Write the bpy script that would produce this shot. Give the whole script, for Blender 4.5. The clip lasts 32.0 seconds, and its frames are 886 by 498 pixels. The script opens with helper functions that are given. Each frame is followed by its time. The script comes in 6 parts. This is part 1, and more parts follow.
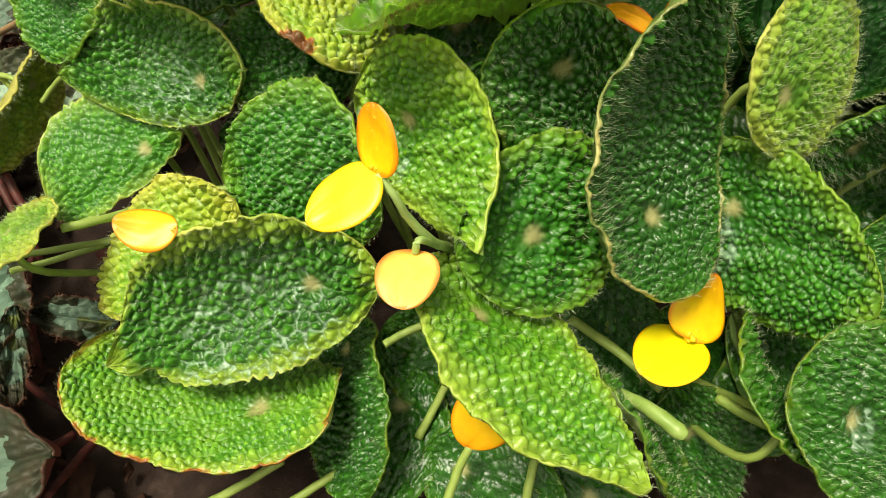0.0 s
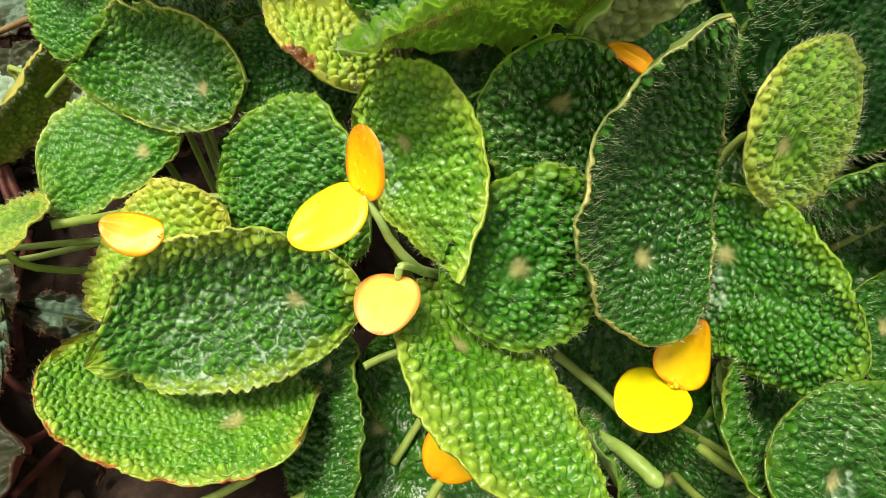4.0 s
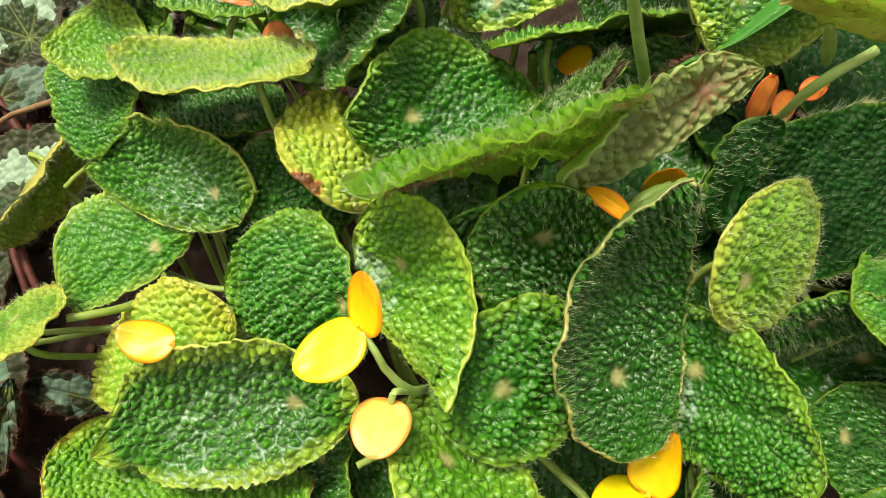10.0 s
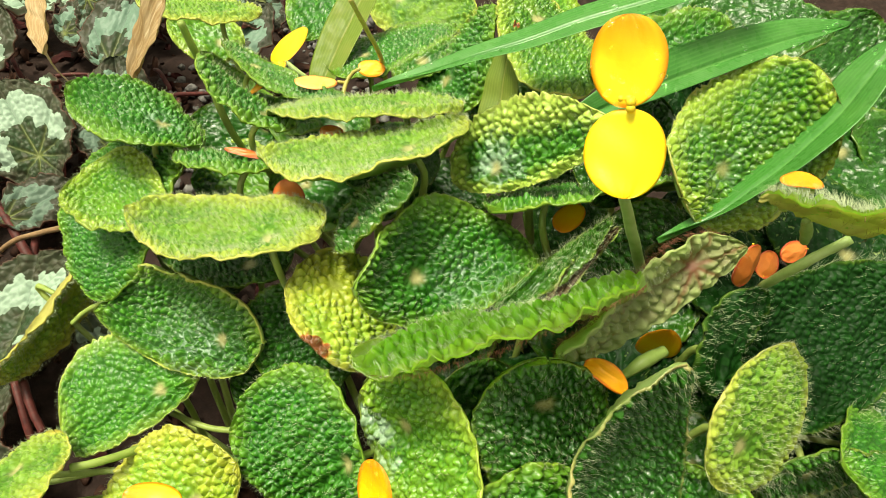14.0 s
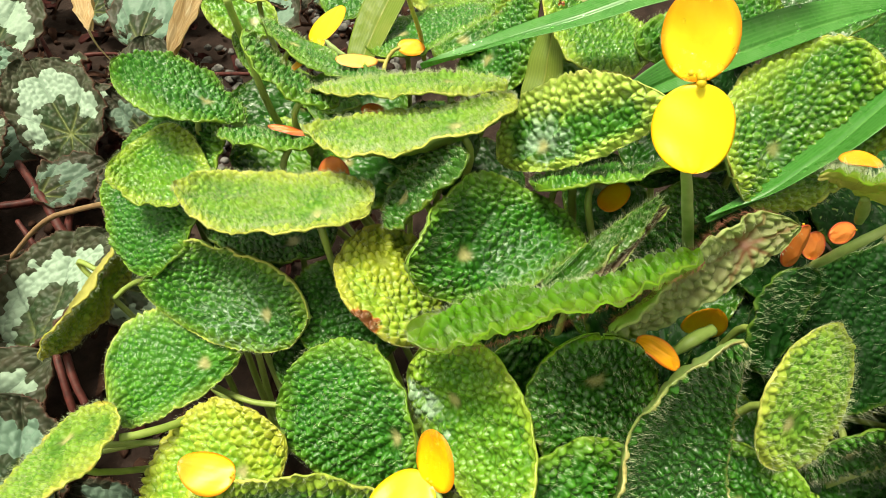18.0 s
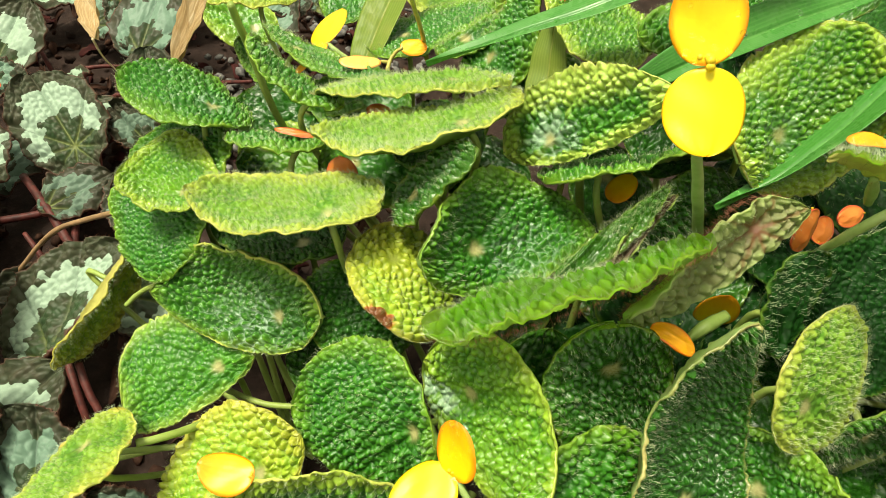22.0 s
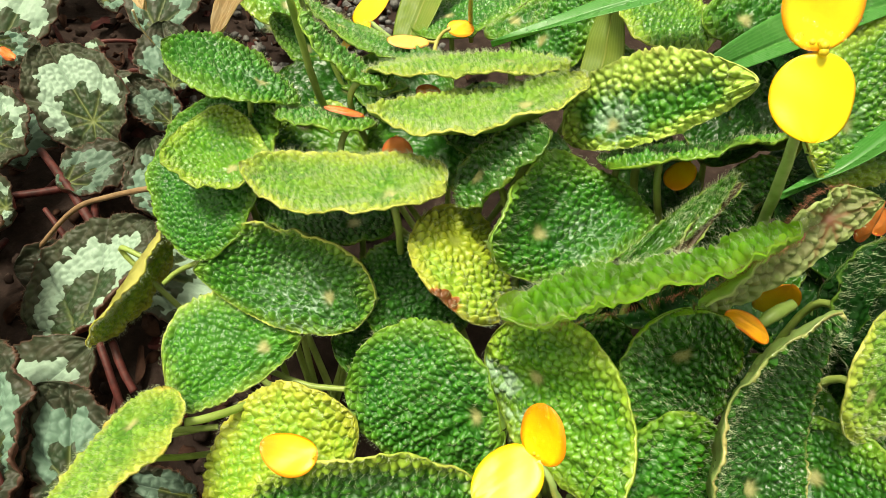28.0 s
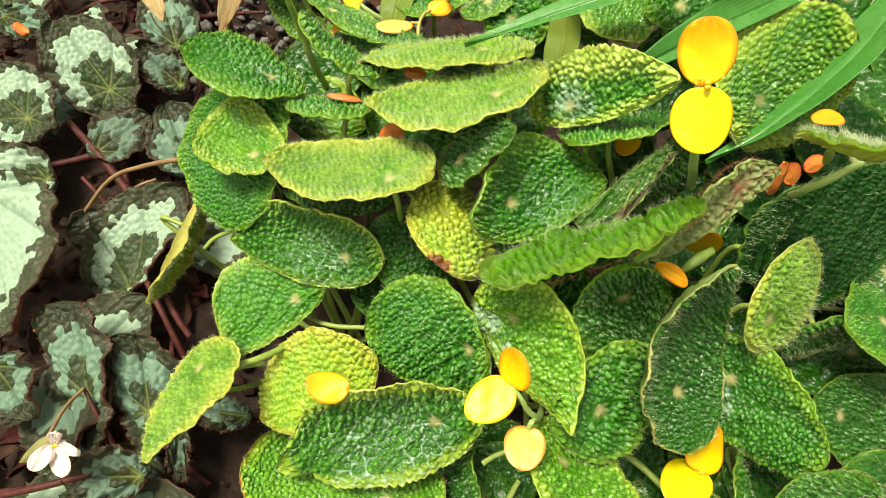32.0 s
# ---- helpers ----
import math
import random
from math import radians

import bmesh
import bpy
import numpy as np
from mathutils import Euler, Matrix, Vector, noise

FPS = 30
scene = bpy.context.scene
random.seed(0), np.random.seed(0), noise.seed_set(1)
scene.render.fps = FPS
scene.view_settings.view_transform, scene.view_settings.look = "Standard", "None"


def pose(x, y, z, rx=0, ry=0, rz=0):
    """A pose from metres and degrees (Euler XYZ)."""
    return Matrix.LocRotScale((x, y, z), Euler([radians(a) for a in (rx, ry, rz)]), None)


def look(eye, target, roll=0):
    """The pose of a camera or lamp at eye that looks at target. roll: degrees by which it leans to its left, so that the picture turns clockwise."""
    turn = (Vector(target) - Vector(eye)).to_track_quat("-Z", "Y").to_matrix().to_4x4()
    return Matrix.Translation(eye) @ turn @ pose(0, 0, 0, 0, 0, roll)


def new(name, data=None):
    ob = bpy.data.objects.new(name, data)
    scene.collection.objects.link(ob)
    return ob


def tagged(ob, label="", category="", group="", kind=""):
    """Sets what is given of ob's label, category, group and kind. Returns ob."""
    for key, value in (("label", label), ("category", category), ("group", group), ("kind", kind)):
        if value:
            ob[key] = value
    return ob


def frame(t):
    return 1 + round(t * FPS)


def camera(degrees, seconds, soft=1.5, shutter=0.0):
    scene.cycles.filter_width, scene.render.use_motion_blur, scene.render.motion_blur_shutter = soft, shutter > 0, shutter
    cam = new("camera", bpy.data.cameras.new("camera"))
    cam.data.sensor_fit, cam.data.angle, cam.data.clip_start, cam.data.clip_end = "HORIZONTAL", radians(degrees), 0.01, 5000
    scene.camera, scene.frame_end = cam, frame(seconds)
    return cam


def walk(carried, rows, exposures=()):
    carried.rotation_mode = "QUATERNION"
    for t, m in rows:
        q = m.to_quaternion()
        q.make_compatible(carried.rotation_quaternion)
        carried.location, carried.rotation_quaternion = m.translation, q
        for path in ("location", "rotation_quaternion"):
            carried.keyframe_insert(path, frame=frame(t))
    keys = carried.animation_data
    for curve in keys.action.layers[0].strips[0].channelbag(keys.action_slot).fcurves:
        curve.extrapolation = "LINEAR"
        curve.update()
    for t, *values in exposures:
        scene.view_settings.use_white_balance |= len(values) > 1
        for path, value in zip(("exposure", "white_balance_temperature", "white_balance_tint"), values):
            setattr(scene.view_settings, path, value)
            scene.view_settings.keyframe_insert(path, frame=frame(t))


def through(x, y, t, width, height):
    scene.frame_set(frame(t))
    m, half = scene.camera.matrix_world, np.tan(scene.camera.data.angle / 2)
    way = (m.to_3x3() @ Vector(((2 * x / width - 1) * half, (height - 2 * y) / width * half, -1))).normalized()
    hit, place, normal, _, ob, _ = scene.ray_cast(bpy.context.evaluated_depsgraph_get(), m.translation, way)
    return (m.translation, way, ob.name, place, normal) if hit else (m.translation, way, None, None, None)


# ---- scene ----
cam = camera(67.9, 32.0, 0.7)
PATH = [
    (0, (0.01586, 0.01204, 0.26652), (0.01525, 0.11815, 0.09699), -1.10),
    (0.5, (0.01697, 0.01294, 0.26556), (0.01473, 0.12130, 0.09747), -1.12),
    (1, (0.01777, 0.01170, 0.26409), (0.01564, 0.11936, 0.09555), 0.62),
    (1.5, (0.01896, 0.01249, 0.26500), (0.01834, 0.12165, 0.09743), 2.46),
    (2, (0.01888, 0.01274, 0.26468), (0.01798, 0.12219, 0.09729), 2.20),
    (2.5, (0.01953, 0.01435, 0.26571), (0.01649, 0.12493, 0.09909), 1.77),
    (4.5, (0.02075, 0.01473, 0.26606), (0.01916, 0.12574, 0.09970), 2.76),
    (5, (0.02150, 0.01478, 0.26643), (0.02023, 0.12575, 0.10005), 2.91),
    (5.5, (0.02177, 0.01468, 0.26754), (0.02081, 0.12566, 0.10116), 2.94),
    (6, (0.02134, 0.01487, 0.26812), (0.02021, 0.12617, 0.10195), 2.78),
    (6.5, (0.02103, 0.01520, 0.26878), (0.01979, 0.12656, 0.10266), 2.69),
    (7, (0.02123, 0.01514, 0.27086), (0.01966, 0.12678, 0.10493), 2.76),
    (7.5, (0.02126, 0.01450, 0.27204), (0.01959, 0.12656, 0.10639), 2.75),
    (8, (0.02102, 0.01548, 0.27252), (0.01926, 0.12781, 0.10705), 3.01),
    (8.5, (0.02042, 0.01652, 0.27298), (0.01872, 0.12898, 0.10760), 3.26),
    (9, (0.02126, 0.01724, 0.27708), (0.02067, 0.13060, 0.11231), 4.07),
    (9.5, (0.01882, 0.01952, 0.28392), (0.01821, 0.13712, 0.12215), 4.12),
    (10, (0.01951, 0.02422, 0.29066), (0.01841, 0.14440, 0.13080), 4.30),
    (10.5, (0.01860, 0.02579, 0.29608), (0.01735, 0.14881, 0.13839), 4.56),
    (11, (0.01933, 0.02718, 0.30108), (0.01829, 0.15155, 0.14445), 4.03),
    (11.5, (0.01807, 0.03186, 0.30689), (0.01663, 0.15962, 0.15302), 4.68),
    (12, (0.01910, 0.03585, 0.30911), (0.01893, 0.16611, 0.15735), 4.80),
    (12.5, (0.01777, 0.03872, 0.31091), (0.01847, 0.17165, 0.16148), 5.05),
    (13, (0.01468, 0.03940, 0.31481), (0.01487, 0.17585, 0.16860), 4.34),
    (13.5, (0.01384, 0.04041, 0.31571), (0.01447, 0.17786, 0.17042), 4.80),
    (14, (0.01295, 0.03956, 0.31438), (0.01354, 0.17592, 0.16807), 4.84),
    (14.5, (0.00816, 0.03886, 0.31562), (0.00660, 0.17518, 0.16929), 4.72),
    (16.5, (0.00394, 0.03639, 0.31580), (0.00203, 0.17239, 0.16918), 4.91),
    (17, (0.00365, 0.03595, 0.31596), (0.00144, 0.17133, 0.16877), 4.92),
    (17.5, (0.00236, 0.03699, 0.31608), (0.00000, 0.17167, 0.16824), 4.82),
    (18, (0.00104, 0.03577, 0.31280), (-0.00073, 0.16883, 0.16349), 4.70),
    (18.5, (-0.00071, 0.03544, 0.31454), (-0.00276, 0.16741, 0.16428), 4.36),
    (19, (-0.00292, 0.03674, 0.31505), (-0.00565, 0.16918, 0.16520), 4.28),
    (19.5, (-0.00359, 0.03679, 0.31364), (-0.00710, 0.16967, 0.16421), 3.60),
    (20, (-0.00538, 0.03686, 0.31673), (-0.00959, 0.17126, 0.16868), 3.00),
    (20.5, (-0.00588, 0.03620, 0.31469), (-0.01035, 0.17112, 0.16712), 2.61),
    (21, (-0.00326, 0.03392, 0.31422), (-0.00663, 0.16975, 0.16746), 2.40),
    (21.5, (-0.00351, 0.03385, 0.31254), (-0.00604, 0.16898, 0.16511), 3.27),
    (22, (-0.00200, 0.03247, 0.31131), (-0.00408, 0.16676, 0.16311), 2.90),
    (22.5, (-0.00306, 0.03147, 0.31320), (-0.00421, 0.16561, 0.16486), 3.29),
    (23, (-0.00320, 0.03131, 0.31544), (-0.00338, 0.16485, 0.16655), 4.45),
    (23.5, (-0.00649, 0.03233, 0.31887), (-0.00477, 0.16534, 0.16952), 5.12),
    (24, (-0.00960, 0.03367, 0.31891), (-0.00759, 0.16689, 0.16975), 5.39),
    (24.5, (-0.01222, 0.03478, 0.32034), (-0.01154, 0.16854, 0.17164), 4.92),
    (26.5, (-0.01980, 0.03232, 0.31487), (-0.01947, 0.16604, 0.16615), 4.79),
    (27, (-0.02254, 0.03187, 0.31331), (-0.02067, 0.16490, 0.16398), 5.54),
    (27.5, (-0.02429, 0.03198, 0.31012), (-0.02152, 0.16375, 0.15969), 5.75),
    (28, (-0.02660, 0.03129, 0.30754), (-0.02366, 0.16303, 0.15709), 5.75),
    (28.5, (-0.03123, 0.02909, 0.30531), (-0.02790, 0.16117, 0.15516), 5.32),
    (29, (-0.02990, 0.02654, 0.31324), (-0.02449, 0.15216, 0.15771), 3.98),
    (29.5, (-0.02725, 0.02509, 0.32278), (-0.02169, 0.14525, 0.16300), 4.35),
    (30, (-0.02575, 0.02581, 0.33738), (-0.02004, 0.14186, 0.17460), 4.15),
    (30.5, (-0.02572, 0.02375, 0.34400), (-0.01995, 0.13539, 0.17816), 3.10),
    (31, (-0.02607, 0.02355, 0.35354), (-0.02142, 0.13201, 0.18557), 2.56),
    (31.5, (-0.02474, 0.02093, 0.35804), (-0.02019, 0.12767, 0.18897), 3.68),
    (32, (-0.02531, 0.02079, 0.36350), (-0.02135, 0.12753, 0.19441), 2.92),
]
walk(cam, [(t, look(eye, target, roll)) for t, eye, target, roll in PATH], [(0.0, 0.40), (8.5, 0.42), (12.5, 0.66), (32.0, 0.60)])


# ---- light: an overcast sky, with the sun behind thin cloud ----
world = bpy.data.worlds.new("overcast_sky")
scene.world = world
world.use_nodes = True
wn, wl = world.node_tree.nodes, world.node_tree.links
sky = wn.new("ShaderNodeTexSky")
sky.sky_type, sky.sun_disc = "NISHITA", False
sky.sun_elevation, sky.sun_rotation = radians(74), radians(-90)
sky.air_density, sky.dust_density, sky.ozone_density = 1.0, 4.0, 1.0
veil = wn.new("ShaderNodeHueSaturation")
veil.inputs["Saturation"].default_value = 0.12
wl.new(sky.outputs[0], veil.inputs["Color"])
warm = wn.new("ShaderNodeMix")
warm.data_type, warm.blend_type = "RGBA", "MULTIPLY"
warm.inputs[0].default_value, warm.inputs[7].default_value = 1.0, (1.0, 0.965, 0.70, 1)
wl.new(veil.outputs[0], warm.inputs[6])
wl.new(warm.outputs[2], wn["Background"].inputs["Color"])
wn["Background"].inputs["Strength"].default_value = 0.118
sun = new("sun", bpy.data.lights.new("sun", "SUN"))
sun.data.energy, sun.data.angle, sun.data.color = 2.75, radians(17), (1.0, 0.95, 0.74)
sun.matrix_world = look((-0.28, -0.02, 1.0), (0, 0, 0))


# ---- materials ----
def material(name):
    m = bpy.data.materials.new(name)
    m.use_nodes = True
    return m, m.node_tree.nodes, m.node_tree.links, m.node_tree.nodes["Principled BSDF"]


def attribute(nodes, name):
    a = nodes.new("ShaderNodeAttribute")
    a.attribute_name = name
    return a.outputs["Fac"]


def ramp(nodes, links, fac, stops):
    r = nodes.new("ShaderNodeValToRGB")
    while len(r.color_ramp.elements) < len(stops):
        r.color_ramp.elements.new(0.5)
    for e, (at, c) in zip(r.color_ramp.elements, stops):
        e.position, e.color = at, (*c, 1)
    links.new(fac, r.inputs[0])
    return r.outputs[0]


def mix(nodes, links, fac, a, b):
    m = nodes.new("ShaderNodeMix")
    m.data_type = "RGBA"
    for socket, value in ((m.inputs[0], fac), (m.inputs[6], a), (m.inputs[7], b)):
        if isinstance(value, (int, float)):
            socket.default_value = value
        elif isinstance(value, tuple):
            socket.default_value = (*value, 1)
        else:
            links.new(value, socket)
    return m.outputs[2]


def noise_tex(nodes, links, scale, detail=3.0, coords=None, rough=0.55):
    n = nodes.new("ShaderNodeTexNoise")
    n.inputs["Scale"].default_value, n.inputs["Detail"].default_value = scale, detail
    n.inputs["Roughness"].default_value = rough
    if coords is None:
        tc = nodes.new("ShaderNodeTexCoord")
        coords = tc.outputs["Object"]
    links.new(coords, n.inputs["Vector"])
    return n.outputs["Fac"]


def bump(nodes, links, bsdf, height, strength, distance):
    b = nodes.new("ShaderNodeBump")
    b.inputs["Strength"].default_value, b.inputs["Distance"].default_value = strength, distance
    links.new(height, b.inputs["Height"])
    links.new(b.outputs[0], bsdf.inputs["Normal"])


def let_through(n, l, b, colour, share):
    """Let a share of the light pass through a thin sheet."""
    t = n.new("ShaderNodeBsdfTranslucent")
    if isinstance(colour, tuple):
        t.inputs["Color"].default_value = (*colour, 1)
    else:
        l.new(colour, t.inputs["Color"])
    mx = n.new("ShaderNodeMixShader")
    mx.inputs[0].default_value = share
    l.new(b.outputs[0], mx.inputs[1])
    l.new(t.outputs[0], mx.inputs[2])
    l.new(mx.outputs[0], n["Material Output"].inputs["Surface"])


def leaf_material(name, groove, blade, crest, margin, hem, patch, patch_at=0.62, gloss=0.36, vein=None, shine=0.5, thin=0.0):
    """A quilted leaf: groove veins with shade put into their colour, blade, blister tops lightened to match, pale
    margin and the wider hem inside it, blotches, silvery fissures.
    """
    m, n, l, b = material(name)
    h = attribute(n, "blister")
    # colour follows blister height, which paints in more of the relief's shading
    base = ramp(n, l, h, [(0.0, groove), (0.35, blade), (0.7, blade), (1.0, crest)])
    big = noise_tex(n, l, 60, 4)
    base = mix(n, l, ramp(n, l, big, [(patch_at - 0.1, (0, 0, 0)), (patch_at + 0.1, (0.8, 0.8, 0.8))]), base, patch)
    own = attribute(n, "own")
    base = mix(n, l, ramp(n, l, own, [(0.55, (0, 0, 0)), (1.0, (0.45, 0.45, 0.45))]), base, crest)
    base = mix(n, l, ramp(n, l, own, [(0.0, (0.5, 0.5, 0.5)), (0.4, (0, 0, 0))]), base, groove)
    base = mix(n, l, attribute(n, "glow"), base, mix(n, l, h, (0.24, 0.30, 0.012), (0.62, 0.60, 0.045)))
    # the hem's grooves get painted shade too
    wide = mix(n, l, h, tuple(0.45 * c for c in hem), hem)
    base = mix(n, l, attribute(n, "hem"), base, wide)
    fissure = attribute(n, "fissure")
    zone = attribute(n, "silver_sheen")
    both = n.new("ShaderNodeMath")
    both.operation = "MULTIPLY"
    l.new(fissure, both.inputs[0])
    l.new(zone, both.inputs[1])
    base = mix(n, l, both.outputs[0], base, (0.38, 0.52, 0.40))
    fine = noise_tex(n, l, 1100, 2)
    base = mix(n, l, ramp(n, l, fine, [(0.35, (0, 0, 0)), (0.85, (0.3, 0.3, 0.3))]), base, crest)
    base = mix(n, l, attribute(n, "rim"), base, margin)
    if vein:
        base = mix(n, l, attribute(n, "vein"), base, vein)
    burn = attribute(n, "scorch")
    base = mix(n, l, ramp(n, l, burn, [(0.1, (0, 0, 0)), (0.4, (0.9, 0.9, 0.9))]), base, ramp(n, l, burn, [(0.35, (0.48, 0.22, 0.03)), (0.6, (0.30, 0.045, 0.010)), (0.95, (0.12, 0.008, 0.005))]))
    base = mix(n, l, attribute(n, "spot"), base, (0.42, 0.40, 0.17))
    l.new(base, b.inputs["Base Color"])
    l.new(ramp(n, l, fine, [(0.25, (gloss - 0.08,) * 3), (0.8, (gloss + 0.16,) * 3)]), b.inputs["Roughness"])
    b.inputs["Specular IOR Level"].default_value = shine
    bump(n, l, b, fine, 0.55, 0.0003)
    if thin:
        let_through(n, l, b, mix(n, l, 0.8, base, (0.55, 0.85, 0.15)), thin)
    return m


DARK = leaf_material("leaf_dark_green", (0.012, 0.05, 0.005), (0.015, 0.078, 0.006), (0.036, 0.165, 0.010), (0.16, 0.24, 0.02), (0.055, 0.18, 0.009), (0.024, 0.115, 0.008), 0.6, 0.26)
# a darkened copy of the dark leaf, with the bush's shade put into its colour
SHADED = leaf_material("leaf_shaded_green", (0.004, 0.018, 0.003), (0.005, 0.030, 0.004), (0.010, 0.062, 0.006), (0.10, 0.18, 0.02), (0.013, 0.07, 0.007), (0.008, 0.045, 0.005), 0.6, 0.42, None, 0.14)
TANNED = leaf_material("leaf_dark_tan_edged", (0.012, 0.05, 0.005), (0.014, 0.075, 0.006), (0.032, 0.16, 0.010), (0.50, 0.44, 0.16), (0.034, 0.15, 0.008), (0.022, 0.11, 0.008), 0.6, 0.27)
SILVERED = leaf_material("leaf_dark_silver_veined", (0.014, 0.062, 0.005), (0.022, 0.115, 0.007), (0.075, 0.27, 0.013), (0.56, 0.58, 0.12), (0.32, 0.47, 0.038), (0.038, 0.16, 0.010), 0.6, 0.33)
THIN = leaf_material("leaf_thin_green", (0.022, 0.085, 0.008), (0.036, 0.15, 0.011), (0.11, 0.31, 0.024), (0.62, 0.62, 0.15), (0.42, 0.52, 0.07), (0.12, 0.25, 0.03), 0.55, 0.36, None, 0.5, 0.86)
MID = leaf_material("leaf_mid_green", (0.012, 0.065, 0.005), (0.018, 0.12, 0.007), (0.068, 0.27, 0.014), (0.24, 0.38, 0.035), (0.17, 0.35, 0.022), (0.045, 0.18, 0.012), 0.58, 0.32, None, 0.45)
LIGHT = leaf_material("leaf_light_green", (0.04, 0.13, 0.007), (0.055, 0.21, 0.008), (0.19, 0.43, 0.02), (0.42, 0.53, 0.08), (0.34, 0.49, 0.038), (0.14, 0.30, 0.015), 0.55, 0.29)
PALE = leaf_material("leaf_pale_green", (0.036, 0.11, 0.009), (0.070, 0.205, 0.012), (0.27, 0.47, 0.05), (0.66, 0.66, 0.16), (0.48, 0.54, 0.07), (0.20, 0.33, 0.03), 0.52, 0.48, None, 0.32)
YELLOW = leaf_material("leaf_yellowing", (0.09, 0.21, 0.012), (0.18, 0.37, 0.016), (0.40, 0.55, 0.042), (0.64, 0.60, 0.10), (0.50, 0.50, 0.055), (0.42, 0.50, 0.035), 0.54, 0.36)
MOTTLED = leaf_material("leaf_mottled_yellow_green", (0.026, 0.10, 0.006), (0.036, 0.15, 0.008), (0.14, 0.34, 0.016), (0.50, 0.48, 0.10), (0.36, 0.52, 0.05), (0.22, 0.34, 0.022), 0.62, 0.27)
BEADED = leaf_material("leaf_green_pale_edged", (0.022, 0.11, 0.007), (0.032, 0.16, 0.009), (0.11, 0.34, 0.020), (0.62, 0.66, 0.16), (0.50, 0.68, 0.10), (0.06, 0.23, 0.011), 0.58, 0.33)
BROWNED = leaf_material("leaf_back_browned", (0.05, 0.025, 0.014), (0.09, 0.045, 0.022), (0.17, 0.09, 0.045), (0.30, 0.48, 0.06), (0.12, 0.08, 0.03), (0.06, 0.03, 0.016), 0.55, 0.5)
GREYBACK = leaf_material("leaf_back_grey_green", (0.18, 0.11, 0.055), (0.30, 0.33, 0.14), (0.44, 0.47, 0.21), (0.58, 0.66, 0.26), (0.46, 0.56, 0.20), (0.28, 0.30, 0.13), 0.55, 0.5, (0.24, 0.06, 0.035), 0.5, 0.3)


def simple_leafy(name, c1, c2, scale, rough, subsurface=0.0, shine=0.5, depth=(0.004, 0.003, 0.001)):
    m, n, l, b = material(name)
    f = noise_tex(n, l, scale, 4)
    l.new(ramp(n, l, f, [(0.3, c1), (0.7, c2)]), b.inputs["Base Color"])
    b.inputs["Roughness"].default_value = rough
    b.inputs["Specular IOR Level"].default_value = shine
    b.inputs["Subsurface Weight"].default_value = subsurface
    if subsurface:
        b.inputs["Subsurface Scale"].default_value = 1.0
        b.inputs["Subsurface Radius"].default_value = depth
    bump(n, l, b, noise_tex(n, l, scale * 6, 3), 0.2, 0.0003)
    return m


def back_material(name, web, field, rib, margin, through, share):
    """The back of a leaf: a net of raised veins over hollow fields, browner along the main ribs."""
    m, n, l, b = material(name)
    f = noise_tex(n, l, 420, 4)
    base = mix(n, l, ramp(n, l, attribute(n, "blister"), [(0.12, (0, 0, 0)), (0.5, (1, 1, 1))]), web, field)
    base = mix(n, l, ramp(n, l, f, [(0.35, (0, 0, 0)), (0.7, (0.6, 0.6, 0.6))]), base, web)
    base = mix(n, l, ramp(n, l, noise_tex(n, l, 70, 3), [(0.4, (0, 0, 0)), (0.7, (0.45, 0.45, 0.45))]), base, margin)
    base = mix(n, l, attribute(n, "hem"), base, margin)
    base = mix(n, l, attribute(n, "vein"), base, rib)
    base = mix(n, l, attribute(n, "rim"), base, margin)
    l.new(base, b.inputs["Base Color"])
    b.inputs["Roughness"].default_value, b.inputs["Specular IOR Level"].default_value = 0.6, 0.3
    bump(n, l, b, f, 0.3, 0.0003)
    let_through(n, l, b, mix(n, l, 0.45, base, through), share)
    return m


UNDER = back_material("leaf_underside", (0.28, 0.25, 0.075), (0.44, 0.62, 0.18), (0.20, 0.08, 0.035), (0.54, 0.68, 0.26), (0.80, 0.98, 0.36), 0.75)
PALEBACK = back_material("leaf_yellow_back", (0.34, 0.26, 0.06), (0.54, 0.52, 0.13), (0.30, 0.16, 0.05), (0.70, 0.66, 0.20), (0.85, 0.80, 0.20), 0.5)
RUST = simple_leafy("leaf_back_hair", (0.16, 0.05, 0.025), (0.30, 0.12, 0.06), 200, 0.6)
HAIR = simple_leafy("leaf_hair", (0.40, 0.49, 0.25), (0.66, 0.71, 0.48), 90, 0.5)
PEDICEL = simple_leafy("flower_stalk_green", (0.32, 0.46, 0.12), (0.48, 0.62, 0.22), 150, 0.4)
YELLOW_STEM = simple_leafy("stem_yellow", (0.42, 0.36, 0.07), (0.56, 0.50, 0.14), 200, 0.5)
STALK = simple_leafy("petiole_green", (0.22, 0.32, 0.055), (0.38, 0.48, 0.11), 120, 0.45)


# ---- the quilted leaf ----
def arc(k, x):
    k = np.where(np.abs(k) < 1e-3, 1e-3, k)
    return np.sin(k * x) / k, (1 - np.cos(k * x)) / k


def turn(w):
    a = Vector(w)
    return np.array(Matrix.Rotation(a.length, 3, a) if a.length > 1e-9 else Matrix.Identity(3))


